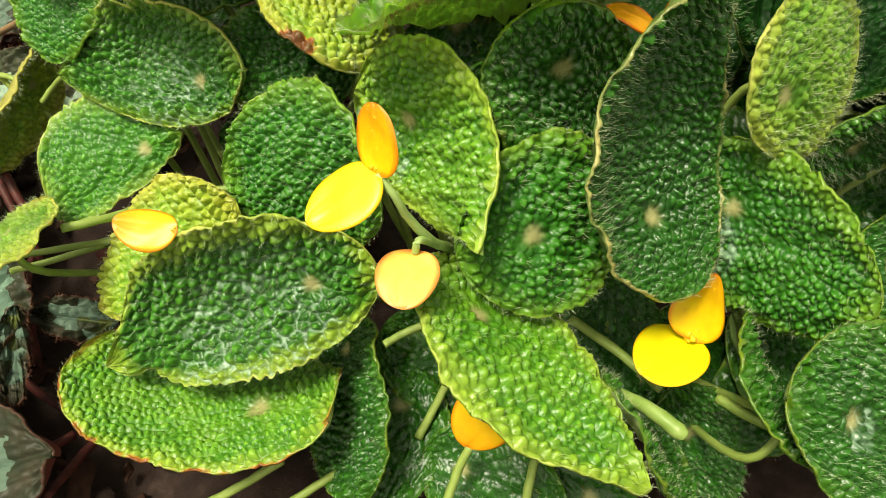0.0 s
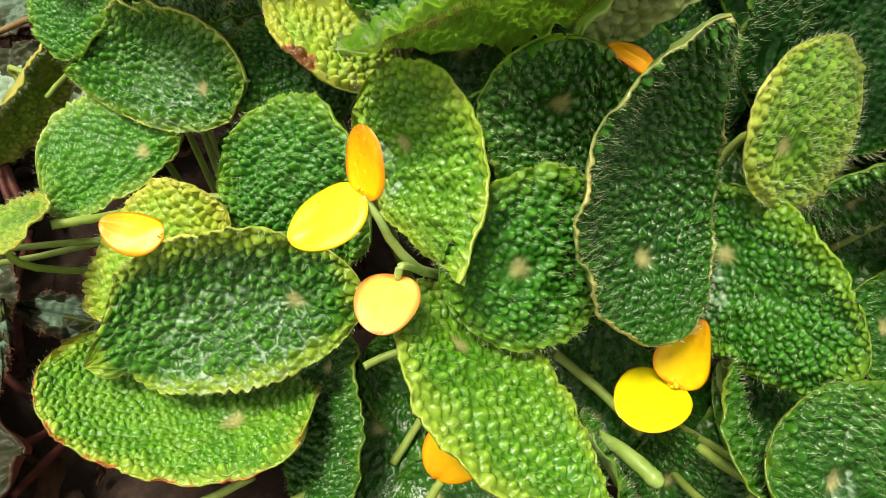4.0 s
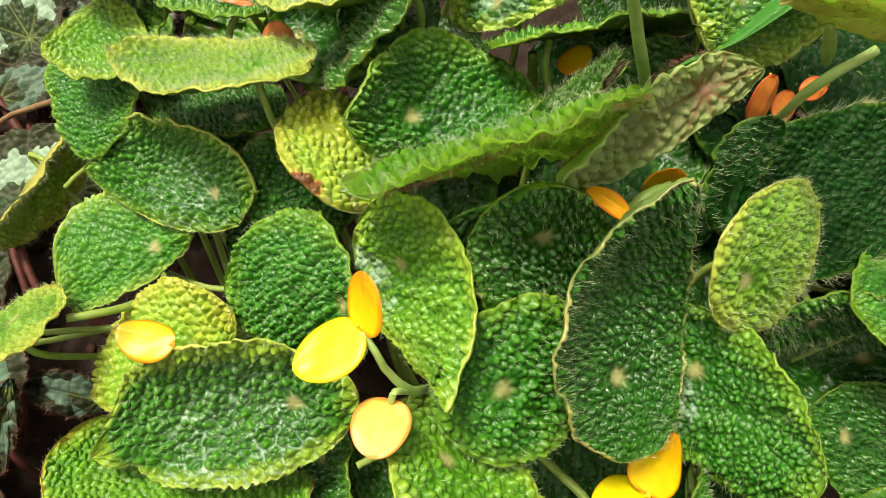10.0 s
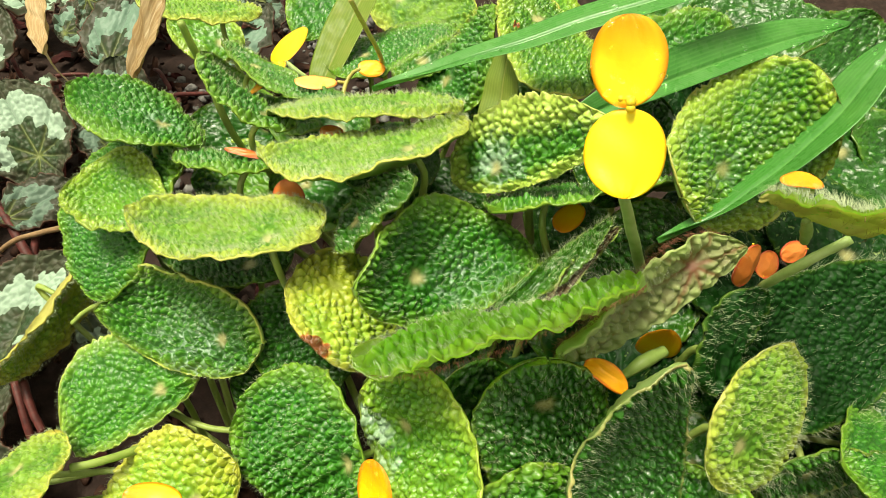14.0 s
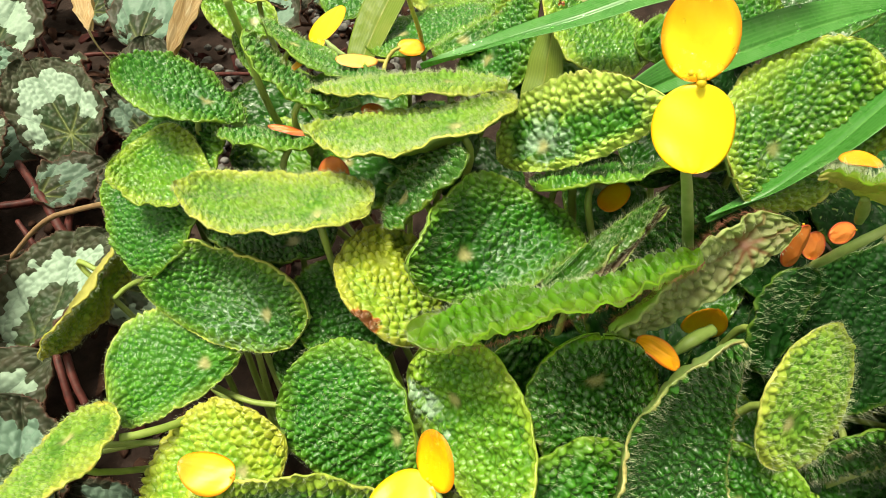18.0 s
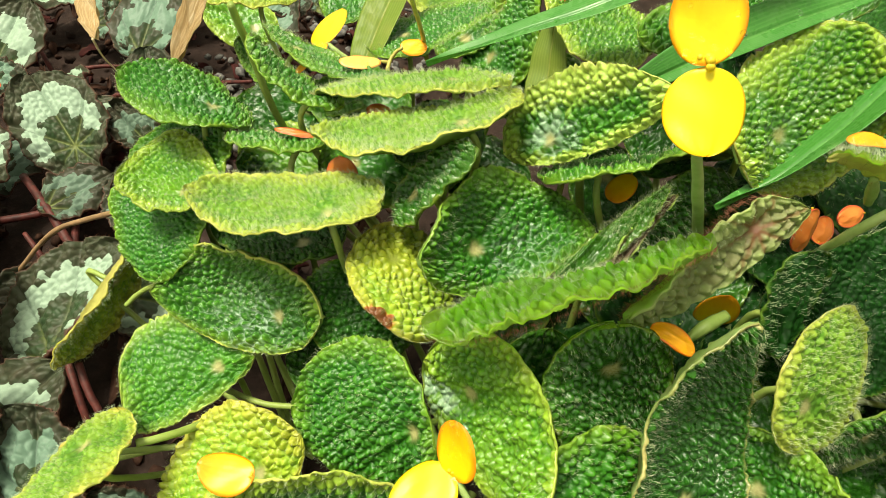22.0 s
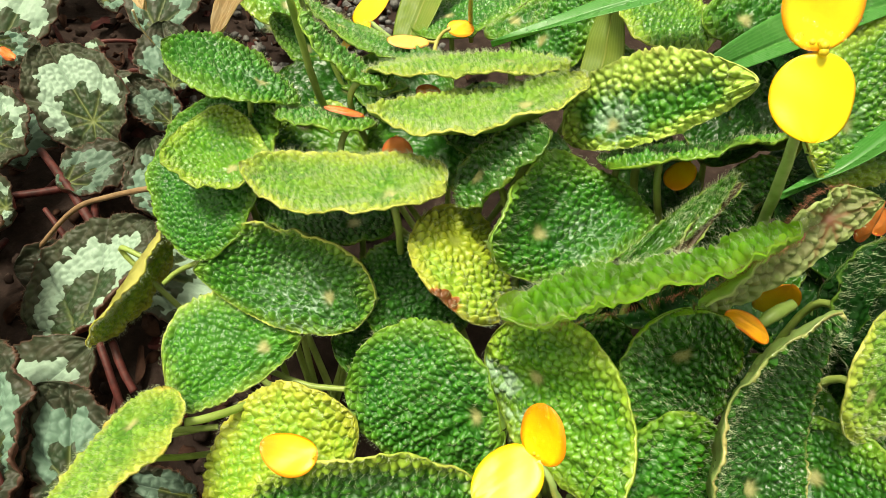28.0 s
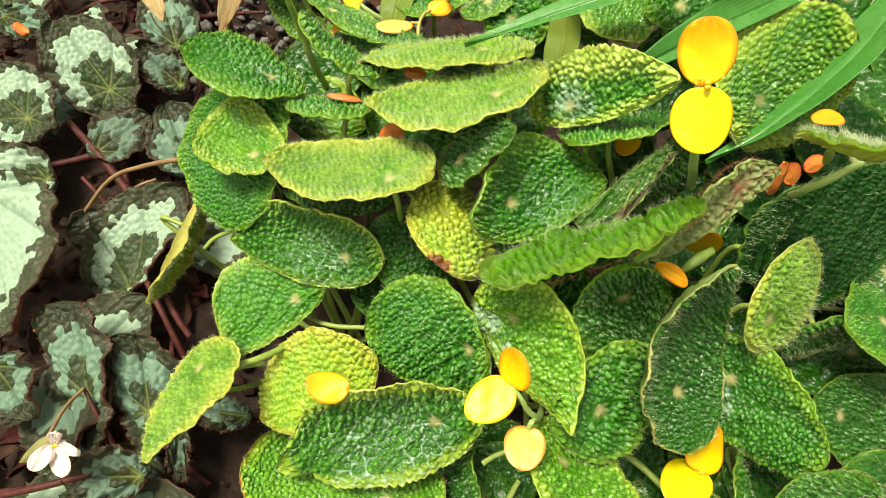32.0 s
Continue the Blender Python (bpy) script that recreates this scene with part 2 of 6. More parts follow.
def sheet(shape, s, u):
    """Points of a bent leaf at s (0 base to 1 tip) and u (-1 to 1 across), in its own frame: y to the tip, z up, origin at the stalk."""
    length, base, wl_, wr_, p, q, kl, kr, ky, tw, sway = shape
    s = np.clip(s, 1e-6, 1 - 1e-6)
    sm = p / (p + q)
    f = (s / sm) ** p * ((1 - s) / (1 - sm)) ** q
    y = (s - base) * length
    a = np.where(u < 0, u * wl_, u * wr_) * f
    x, z = arc(np.where(u < 0, kl, kr), a)
    flat = np.stack([a + sway * y * y / length, y], -1)
    x = x + sway * y * y / length
    c, sn = np.cos(tw * y), np.sin(tw * y)
    x, z = x * c - z * sn, x * sn + z * c
    ys, zs = arc(np.full_like(y, ky), y)
    return np.stack([x, ys - z * np.sin(ky * y), zs + z * np.cos(ky * y)], -1), flat


def cells(xy, size, seed):
    """Distances to the nearest and second nearest of scattered points."""
    g = xy / size
    i = np.floor(g).astype(int)
    d, own = [], []
    for a in (-1, 0, 1):
        for b in (-1, 0, 1):
            j = i + [a, b]
            r1 = np.abs(np.sin(j[:, 0] * 127.1 + j[:, 1] * 311.7 + seed * 17.3) * 43758.5453) % 1
            r2 = np.abs(np.sin(j[:, 0] * 269.5 + j[:, 1] * 183.3 + seed * 29.1) * 43758.5453) % 1
            d.append(np.hypot(j[:, 0] + 0.1 + 0.8 * r1 - g[:, 0], j[:, 1] + 0.1 + 0.8 * r2 - g[:, 1]))
            own.append((r1 * 7.31 + r2 * 3.17) % 1)
    d, own = np.array(d), np.array(own)
    first = np.take_along_axis(own, d.argmin(0)[None], 0)[0]
    d = np.sort(d, 0)
    return d[0], d[1], first


def ring_cells(xy, size, seed):
    """As cells(), but the points stand in uneven rings round the stalk, as the blisters of these leaves do."""
    r, ang = np.linalg.norm(xy, axis=1), np.arctan2(xy[:, 1], xy[:, 0])
    ring = np.floor(r / size).astype(int)
    d, own = [], []
    for a in (-1, 0, 1):
        k = np.maximum(ring + a, 0)
        count = np.maximum(np.round(2 * np.pi * (k + 0.5) * 0.92), 3)
        slot = np.floor(ang / (2 * np.pi) * count)
        for b in (-1, 0, 1):
            j = (slot + b) % count
            r1 = np.abs(np.sin(j * 127.1 + k * 311.7 + seed * 17.3) * 43758.5453) % 1
            r2 = np.abs(np.sin(j * 269.5 + k * 183.3 + seed * 29.1) * 43758.5453) % 1
            at = (j + 0.15 + 0.7 * r1) / count * 2 * np.pi
            far = (k + 0.18 + 0.64 * r2) * size
            gap = np.hypot(far * np.cos(at) - xy[:, 0], far * np.sin(at) - xy[:, 1]) / size
            d.append(np.where((ring + a < 0), 9.0, gap * (0.76 + 0.48 * ((r1 * 5.7 + r2) % 1))))
            own.append((r1 * 7.31 + r2 * 3.17) % 1)
    d, own = np.array(d), np.array(own)
    first = np.take_along_axis(own, d.argmin(0)[None], 0)[0]
    d = np.sort(d, 0)
    return d[0], d[1], first


def grid_normals(p):
    a, b = np.gradient(p, axis=0), np.gradient(p, axis=1)
    n = np.cross(b, a)
    return n / np.maximum(np.linalg.norm(n, axis=-1, keepdims=True), 1e-12)


def wave(x, seed):
    return np.sin(x * 1.0 + seed) + 0.6 * np.sin(x * 2.3 + seed * 2.1) + 0.4 * np.sin(x * 4.1 + seed * 0.7)


def mesh_of(name, verts, faces, mats, indices=None, smooth=True, fields=None):
    me = bpy.data.meshes.new(name)
    me.from_pydata(verts.reshape(-1, 3).tolist() if isinstance(verts, np.ndarray) else verts, [], faces if isinstance(faces, list) else faces.tolist())
    for m in mats:
        me.materials.append(m)
    if indices is not None:
        me.polygons.foreach_set("material_index", np.asarray(indices, np.int32))
    me.polygons.foreach_set("use_smooth", np.full(len(me.polygons), smooth))
    for key, values in (fields or {}).items():
        me.attributes.new(key, "FLOAT", "POINT").data.foreach_set("value", np.asarray(values, np.float32))
    me.update()
    return me


def part_of(name, me, parent, label="", kind=""):
    ob = new(name, me)
    ob.parent = parent
    return tagged(ob, label, kind=kind)


def hair_mesh(name, p, nrm, tan, crest, count, rng, length=0.003, edge=0.22, lean=0.8, mat=None):
    """Fine pale hairs on the blister tops, each a narrow tapering blade bent once and leaning towards the tip."""
    ns, nu = p.shape[:2]
    high = np.flatnonzero(crest.reshape(-1) > 0.72)
    rows, cols = np.gradient(p, axis=0), np.gradient(p, axis=1)
    area = np.linalg.norm(np.cross(rows, cols), axis=-1).reshape(-1)[high] + 1e-12
    pick = rng.choice(high, count, p=area / area.sum())
    i, j = pick // nu, pick % nu
    onrim = rng.random(count) < edge
    reach = np.linalg.norm(rows[:, 0], axis=-1) + np.linalg.norm(rows[:, -1], axis=-1)
    reach[:2] = reach[-2:] = 0
    i = np.where(onrim, rng.choice(ns, count, p=reach / reach.sum()), i)
    j = np.where(onrim, np.where(rng.random(count) < 0.5, 0, nu - 1), j)
    root, n, t = p[i, j], nrm[i, j], tan[i, j]
    side = np.cross(t, n)
    out = np.where(onrim, np.where(j == 0, -1, 1), 0)[:, None] * side
    d = n * (0.6 + 0.5 * rng.random((count, 1))) + t * lean * (rng.random((count, 1)) - 0.25) + side * (rng.random((count, 1)) - 0.5) * 0.9 + out * 0.7
    d /= np.linalg.norm(d, axis=1, keepdims=True)
    ln = np.where(onrim, 0.45 + edge, 1.0)[:, None] * length * (0.4 + 0.8 * rng.random((count, 1)))
    w = np.cross(d, rng.normal(size=(count, 3)))
    w /= np.linalg.norm(w, axis=1, keepdims=True)
    w *= 0.000028
    mid = root + d * ln * 0.55
    tip = mid + (d + t * 0.35 - n * 0.25) * ln * 0.5
    v = np.stack([root - w, root + w, mid - w * 0.8, mid + w * 0.8, tip], 1).reshape(-1, 3)
    k = np.arange(count) * 5
    quads = np.stack([k, k + 1, k + 3, k + 2], 1).tolist()
    tris = np.stack([k + 2, k + 3, k + 4], 1).tolist()
    return mesh_of(name, v, quads + tris, [mat or HAIR])


def quilted_leaf(plant, at, rot, shape, mat, seed, label="", fine=1.0, size=0.0025, high=0.0025, hairs=650, hair_length=0.0026, under=UNDER, scorch=None, notch=None, crown=None, hem=1.0, silver_sheen=None, tail=0.0, edge_burn=0.0, wavy=1.0, rust=0, fringe=0.22, edge=(), tooth=0.0009, teeth=0.0029, glow=0.0, backed=3, spotted=1.0, veins=1.0):
    """One leaf as a part of the plant, with its hairs and petiole under it. scorch: s, u and radius of a browned patch; notch: s, side, depth of a fold in the edge; edge: more of them, with their width along the leaf; tooth, teeth: depth and length of the margin's teeth."""
    rng = np.random.default_rng(seed)
    length = shape[0]
    width = shape[2] + shape[3]
    step = 0.00044 / fine
    ns = 3 * max(12, int(length * 1.15 / step / 3)) + 1
    nu = 3 * max(8, int(width / step / 3)) + 1
    s1 = (1 - np.cos(np.linspace(0.02, np.pi - 0.02, ns))) / 2
    u1 = np.linspace(-1, 1, nu)
    s, u = np.meshgrid(s1, u1, indexing="ij")
    along = s * length * 1.25 / teeth * np.pi
    bite = (np.abs(np.sin(along + np.sign(u) + 0.8 * np.sin(along * 0.31 + seed))) - 0.62) * (0.75 + 0.4 * wave(along * 0.19, seed + np.sign(u)))
    jag = 1 + tooth / (width / 2) * bite * np.abs(u) ** 4 + 0.014 * wavy * wave(s * 19, seed + 3) * np.abs(u)
    if notch:
        jag = jag * (1 - notch[2] * np.exp(-((s - notch[0]) / 0.035) ** 2) * (np.sign(u) == notch[1]) * u * u)
    for at_s, at_side, depth, spread in edge:
        jag = jag * (1 - depth * np.exp(-((s - at_s) / spread) ** 2) * (np.sign(u) == at_side) * u * u)
    p, flat = sheet(shape, s, u * jag)
    nrm = grid_normals(p)
    tan = np.gradient(p, axis=0)
    tan /= np.maximum(np.linalg.norm(tan, axis=-1, keepdims=True), 1e-12)
    for side_rows, good in ((slice(0, 4), 4), (slice(-4, None), -5)):
        nrm[side_rows], tan[side_rows] = nrm[good], tan[good]
    p = p + tan[int(0.88 * ns), nu // 2] * (tail * np.clip((s - 0.9) / 0.1, 0, 1) ** 2)[..., None]
    xy = flat.reshape(-1, 2)
    r = np.linalg.norm(xy, axis=1)
    ang = np.arctan2(xy[:, 0], xy[:, 1])
    warp = np.stack([wave(xy[:, 1] * 420, seed), wave(xy[:, 0] * 420, seed + 1)], 1) * 0.00022
    f1, f2, own = ring_cells(xy + warp * 1.4, size, seed)
    g1, g2, _ = cells(xy + warp * 2, size * 0.5, seed + 9)
    near = np.clip((r - 0.001) / 0.006, 0, 1) ** 0.7
    split = np.clip((f2 - f1) * 1.5, 0, 1)
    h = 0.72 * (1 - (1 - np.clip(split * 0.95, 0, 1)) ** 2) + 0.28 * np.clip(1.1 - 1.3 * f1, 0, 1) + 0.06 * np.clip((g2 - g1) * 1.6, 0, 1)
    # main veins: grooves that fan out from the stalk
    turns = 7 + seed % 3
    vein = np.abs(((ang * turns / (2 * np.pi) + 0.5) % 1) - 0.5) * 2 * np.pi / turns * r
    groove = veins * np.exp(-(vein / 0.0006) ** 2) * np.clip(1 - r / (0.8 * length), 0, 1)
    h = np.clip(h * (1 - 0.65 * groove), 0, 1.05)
    rim_d = np.minimum((1 - np.abs(u)) * width / 2, np.minimum(s, 1 - s) * length * 1.1).reshape(-1)
    worn = np.clip(0.55 + 0.35 * wave(s.reshape(-1) * 14 + u.reshape(-1) * 3, seed + 8), 0.3, 1)
    rim = worn * np.clip(1.25 - rim_d / (0.0008 + 0.0003 * np.clip(wave(s.reshape(-1) * 25, seed + 5), -1, 2)), 0, 1)
    hems = hem * np.clip(1 - rim_d / (0.0090 + 0.0018 * wave(ang * 2, seed + 2) + 0.004 * (own - 0.5)), 0, 1) ** 1.15
    spot = 0.95 * min(1, spotted) * np.exp(-(r / (0.0023 * max(1, spotted) * (1 + 0.1 * wave(ang * 3, seed)))) ** 3)
    fissure = np.clip(1.35 - split / 0.24, 0, 1) * np.clip(0.75 + 0.4 * wave(xy[:, 0] * 230 + 1.7 * np.sin(xy[:, 1] * 310), seed + 11), 0.2, 1) * np.clip(r / 0.002, 0, 1)
    pale = np.zeros(ns * nu)
    if silver_sheen:
        fd = np.hypot((s.reshape(-1) - silver_sheen[0]) * length, (u.reshape(-1) - silver_sheen[1]) * width / 2)
        pale = np.clip((1.25 - fd / silver_sheen[2] + 0.18 * wave(ang * 4, seed)) * 2, 0, 1) * silver_sheen[3]
        w1, w2, _ = cells(xy + warp * 3, size * 2.2, seed + 21)
        web = np.clip(1.5 - (w2 - w1) / 0.085, 0, 1) * np.clip(0.8 + 0.4 * wave(xy[:, 1] * 160 + 2 * np.sin(xy[:, 0] * 140), seed + 12), 0.15, 1)
        h = h * (1 - 0.5 * web * np.clip(pale, 0, 1))
        fissure = np.clip(np.maximum(0.22 * fissure, web) + np.clip(pale - 1, 0, 1) * (own > 0.45), 0, 1)
    ends = np.clip(np.minimum(s, 1 - s) / 0.05, 0.2, 1).reshape(-1)
    lift = high * (h * near * (0.25 + 0.75 * np.clip(rim_d / 0.0028, 0, 1)) * (0.6 + 0.6 * own) * ends + 0.3 * rim)
    ripple = 0.0005 * wavy * wave(s * 22 + (u > 0) * 2.0, seed + 7) * np.abs(u) ** 4 + 0.0006 * wavy * wave(s * 9 + u * 4, seed + 4)
    q = p + nrm * (lift.reshape(ns, nu, 1) + ripple[..., None])
    burnt = np.zeros(ns * nu)
    if scorch:
        sd = np.hypot((s.reshape(-1) - scorch[0]) * length, (u.reshape(-1) - scorch[1]) * width / 2)
        burnt = np.clip(2 * (1.5 - sd / scorch[2] - 0.4 * f1), 0, 1)
    if edge_burn:
        burnt = np.maximum(burnt, edge_burn * np.clip(1.3 - rim_d / 0.0016, 0, 1) * np.clip(0.35 + 0.35 * wave(s.reshape(-1) * 31, seed + 6), 0, 1))
    idx = np.arange(ns * nu).reshape(ns, nu)
    top = np.stack([idx[:-1, :-1], idx[:-1, 1:], idx[1:, 1:], idx[1:, :-1]], -1).reshape(-1, 4)
    low = (p - nrm * 0.00045 + nrm * (((0.55 if backed > 1 else 0.85) * lift).reshape(ns, nu) + ripple)[..., None])[::backed, ::backed]
    ms, mu = low.shape[:2]
    jdx = ns * nu + np.arange(ms * mu).reshape(ms, mu)
    bottom = np.stack([jdx[:-1, :-1], jdx[1:, :-1], jdx[1:, 1:], jdx[:-1, 1:]], -1).reshape(-1, 4)
    rims = []
    for k in range(ms - 1):
        a = idx[backed * k:backed * (k + 1) + 1, 0].tolist()
        rims.append(a + [int(jdx[k + 1, 0]), int(jdx[k, 0])])
        a = idx[backed * k:backed * (k + 1) + 1, -1].tolist()
        rims.append(a[::-1] + [int(jdx[k, -1]), int(jdx[k + 1, -1])])
    faces = top.tolist() + bottom.tolist() + rims
    ids = [0] * len(top) + [1] * len(bottom) + [0] * len(rims)
    fields = {"blister": h * near, "rim": rim, "spot": spot, "hem": hems, "fissure": fissure, "scorch": burnt, "silver_sheen": np.clip(pale, 0, 0.9), "vein": 0.85 * groove, "own": own, "glow": glow * np.exp(-(r / 0.011) ** 2)}
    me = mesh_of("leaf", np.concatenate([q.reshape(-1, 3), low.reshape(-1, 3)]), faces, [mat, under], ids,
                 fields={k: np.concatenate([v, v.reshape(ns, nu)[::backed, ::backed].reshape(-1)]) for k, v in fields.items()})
    ob = part_of("leaf", me, plant, label)
    ob.matrix_basis = Matrix.Translation(at) @ Matrix(turn(rot).tolist()).to_4x4()
    if hairs:
        part_of("hairs", hair_mesh("hairs", q, nrm, tan, h * near, int(1.7 * hairs), rng, hair_length, fringe), ob, "fine pale bristly hairs", "stuff")
    if rust:
        part_of("hairs", hair_mesh("hairs", p - nrm * 0.0006, -nrm, tan, np.maximum(np.maximum(groove, 0.8 * (split < 0.1)), 0.8 * (rim_d < 0.002)).reshape(ns, nu), rust, rng, 0.0026, 0.35, 0.8, RUST), ob, "red-brown hairs on the back", "stuff")
    if crown:
        # the petiole: leaves the back of the leaf at its spot and bends down to the crown
        m = ob.matrix_basis
        down = (m.to_3x3() @ Vector((0, 0, -1)))
        a = Vector(at) + down * 0.0012
        b = a + down * 0.012 + Vector((0, 0, -0.006))
        c = Vector(crown)
        d = b.lerp(c, 0.55) + Vector((0, 0, -0.012))
        inv = m.inverted()
        lump("petiole", ob, [inv @ v for v in (a, b, d, c)], [0.0012, 0.0013, 0.0015, 0.002], STALK, 6)
    return ob


def lump(name, ob_parent, pts, radii, mat, sides=8, label=""):
    """A round stem along smooth points, as one tapered tube."""
    pts = [Vector(a) for a in pts]
    fine_, rad = [], []
    k = len(pts)
    for i in range(k - 1):
        p0, p1, p2, p3 = pts[max(i - 1, 0)], pts[i], pts[i + 1], pts[min(i + 2, k - 1)]
        for j in range(6):
            t = j / 6
            fine_.append(0.5 * (2 * p1 + (p2 - p0) * t + (2 * p0 - 5 * p1 + 4 * p2 - p3) * t * t + (3 * p1 - p0 - 3 * p2 + p3) * t ** 3))
            rad.append(radii[i] + (radii[i + 1] - radii[i]) * t)
    fine_.append(pts[-1])
    rad.append(radii[-1])
    v, f = [], []
    ref = Vector((0.31, 0.77, 0.55))
    for i, c in enumerate(fine_):
        d = (fine_[min(i + 1, len(fine_) - 1)] - fine_[max(i - 1, 0)]).normalized()
        x = d.cross(ref).normalized()
        y = d.cross(x)
        for a in range(sides):
            w = 2 * math.pi * a / sides
            v.append(c + (x * math.cos(w) + y * math.sin(w)) * rad[i] * (1 + 0.06 * math.sin(i * 1.7 + a)))
    for i in range(len(fine_) - 1):
        for a in range(sides):
            b = (a + 1) % sides
            f.append([i * sides + a, i * sides + b, (i + 1) * sides + b, (i + 1) * sides + a])
    f.append(list(range(sides))[::-1])
    f.append([(len(fine_) - 1) * sides + a for a in range(sides)])
    me = mesh_of(name, [tuple(c) for c in v], f, [mat])
    return part_of(name, me, ob_parent, label)



# ---- the begonia with quilted leaves ----
plant = tagged(new("begonia_plant"), "low bushy begonia with quilted hairy green leaves and yellow flowers", "plant")

quilted_leaf(plant, (-0.0620, 0.1722, 0.1155), (0.125, -0.893, 1.306), (0.0801, 0.2780, 0.0146, 0.0350, 0.55, 0.81, 1.45, 47.09, 9.65, -7.16, 0.14), SILVERED, 1, "dark quilted leaf with silvery veins", size=0.0028, hem=0.6, notch=(0.45, 1, 0.22), silver_sheen=(0.42, -0.44, 0.019, 0.8), crown=(-0.070, 0.184, 0.006))
quilted_leaf(plant, (-0.0863, 0.1620, 0.0945), (0.279, -0.670, 1.848), (0.0539, 0.2836, 0.0145, 0.0279, 0.71, 0.34, 26.82, -5.56, 5.06, -1.65, -0.16), BEADED, 2, high=0.0018, hem=0.5, tooth=0.0013, teeth=0.0042, edge=((0.96, -1, 0.22, 0.02),), crown=(-0.077, 0.164, 0.013))
quilted_leaf(plant, (-0.0219, 0.1035, 0.1034), (0.513, -0.912, 1.642), (0.0873, 0.2276, 0.0231, 0.0310, 0.60, 0.74, 23.68, 29.43, 0.24, -2.26, -0.17), SILVERED, 3, "large dark quilted leaf with silvery veins", tail=0.005, size=0.003, tooth=0.0019, teeth=0.0045, edge=((0.90, -1, 0.25, 0.04), (0.97, -1, -0.4, 0.03), (0.80, 1, -0.06, 0.05)), hem=1.9, hairs=1000, silver_sheen=(0.45, -0.45, 0.024, 0.85), crown=(0.008, 0.142, 0.023))
quilted_leaf(plant, (-0.0423, 0.0788, 0.0694), (-0.396, -0.078, 1.190), (0.0952, 0.3050, 0.0297, 0.0418, 0.65, 0.46, 11.21, -34.33, 9.20, -4.73, -0.11), LIGHT, 4, "light green leaf with a scorched margin", edge=((0.40, 1, 0.10, 0.05), (0.30, 1, -0.05, 0.05)), edge_burn=0.9, hem=1.15, spotted=1.5, hairs=1000, high=0.002, crown=(0.033, 0.150, 0.025))
quilted_leaf(plant, (0.0242, 0.0821, 0.1252), (-0.878, -0.023, -2.229), (0.0689, 0.2721, 0.0220, 0.0233, 0.55, 0.72, 13.56, -10.24, 3.77, -1.05, 0.10), LIGHT, 5, tail=0.003, high=0.002, crown=(0.029, 0.159, 0.020))
quilted_leaf(plant, (0.0368, 0.0985, 0.1342), (0.422, 0.750, -1.076), (0.0536, 0.3587, 0.0226, 0.0220, 0.56, 0.62, -0.61, 6.08, -20.96, -3.21, -0.04), MID, 6, crown=(0.021, 0.145, 0.019))
quilted_leaf(plant, (0.0691, 0.1085, 0.1264), (0.606, 0.253, 0.384), (0.0879, 0.2596, 0.0348, 0.0232, 0.51, 0.77, 34.26, 7.29, 19.28, 2.49, 0.15), TANNED, 7, "long dark green hairy leaf", hair_length=0.003, hairs=1100, hem=1.6, crown=(0.094, 0.142, 0.023))
quilted_leaf(plant, (0.0959, 0.1178, 0.1171), (1.056, 0.601, -2.174), (0.0661, 0.3300, 0.0218, 0.0269, 0.49, 0.54, 20.53, -13.82, 8.90, -5.61, 0.05), MID, 8, silver_sheen=(0.39, 0.45, 0.008, 1.5), hem=1.5, size=0.0022, high=0.0020, tooth=0.0014, crown=(0.085, 0.145, 0.018))
quilted_leaf(plant, (0.0449, 0.1335, 0.1544), (-0.252, 1.573, -2.323), (0.0503, 0.3446, 0.0177, 0.0256, 0.48, 0.70, 30.46, 22.75, 20.60, 15.14, -0.04), DARK, 9, hair_length=0.0021, hairs=750, crown=(0.031, 0.144, 0.021))
# the whitish patch on this leaf is a wet gleam painted into its colour
quilted_leaf(plant, (0.0067, 0.1320, 0.1387), (1.431, 0.582, -1.983), (0.0666, 0.2664, 0.0253, 0.0201, 0.53, 0.89, 1.69, 21.14, 18.54, 4.02, -0.05), LIGHT, 10, tail=0.004, silver_sheen=(0.18, 0.66, 0.0095, 1.75), high=0.002, crown=(0.034, 0.141, 0.023))
quilted_leaf(plant, (-0.0098, 0.1245, 0.1256), (0.188, -1.305, 1.105), (0.0607, 0.1852, 0.0263, 0.0263, 0.49, 0.53, -11.75, -10.90, 9.08, -6.96, -0.01), MID, 11, crown=(0.009, 0.150, 0.021))
quilted_leaf(plant, (-0.0612, 0.1228, 0.0931), (-0.018, -0.809, 2.046), (0.0645, 0.3219, 0.0168, 0.0314, 0.65, 0.61, 8.11, -5.38, 4.18, -11.73, 0.36), YELLOW, 12, "yellow-green quilted leaf", hem=1.2, size=0.003, high=0.0027, crown=(-0.077, 0.183, 0.007))
quilted_leaf(plant, (-0.1237, 0.1283, 0.0927), (-0.727, 0.358, 2.827), (0.0609, 0.2797, 0.0229, 0.0176, 0.51, 0.70, -7.61, -6.16, -0.91, -4.47, 0.02), PALE, 13, hairs=2200, hair_length=0.0022, high=0.0016, edge_burn=0.3, crown=(-0.059, 0.181, 0.013))
quilted_leaf(plant, (-0.1525, 0.2134, 0.0759), (2.274, -0.663, 2.005), (0.0611, 0.2785, 0.0202, 0.0242, 0.50, 0.69, 17.56, 37.86, 1.85, 0.71, 0.07), YELLOW, 14, "folded leaf with a yellow margin", hairs=1200, under=PALEBACK, fringe=0.35, hem=1.6, high=0.0018, crown=(-0.060, 0.166, 0.012))
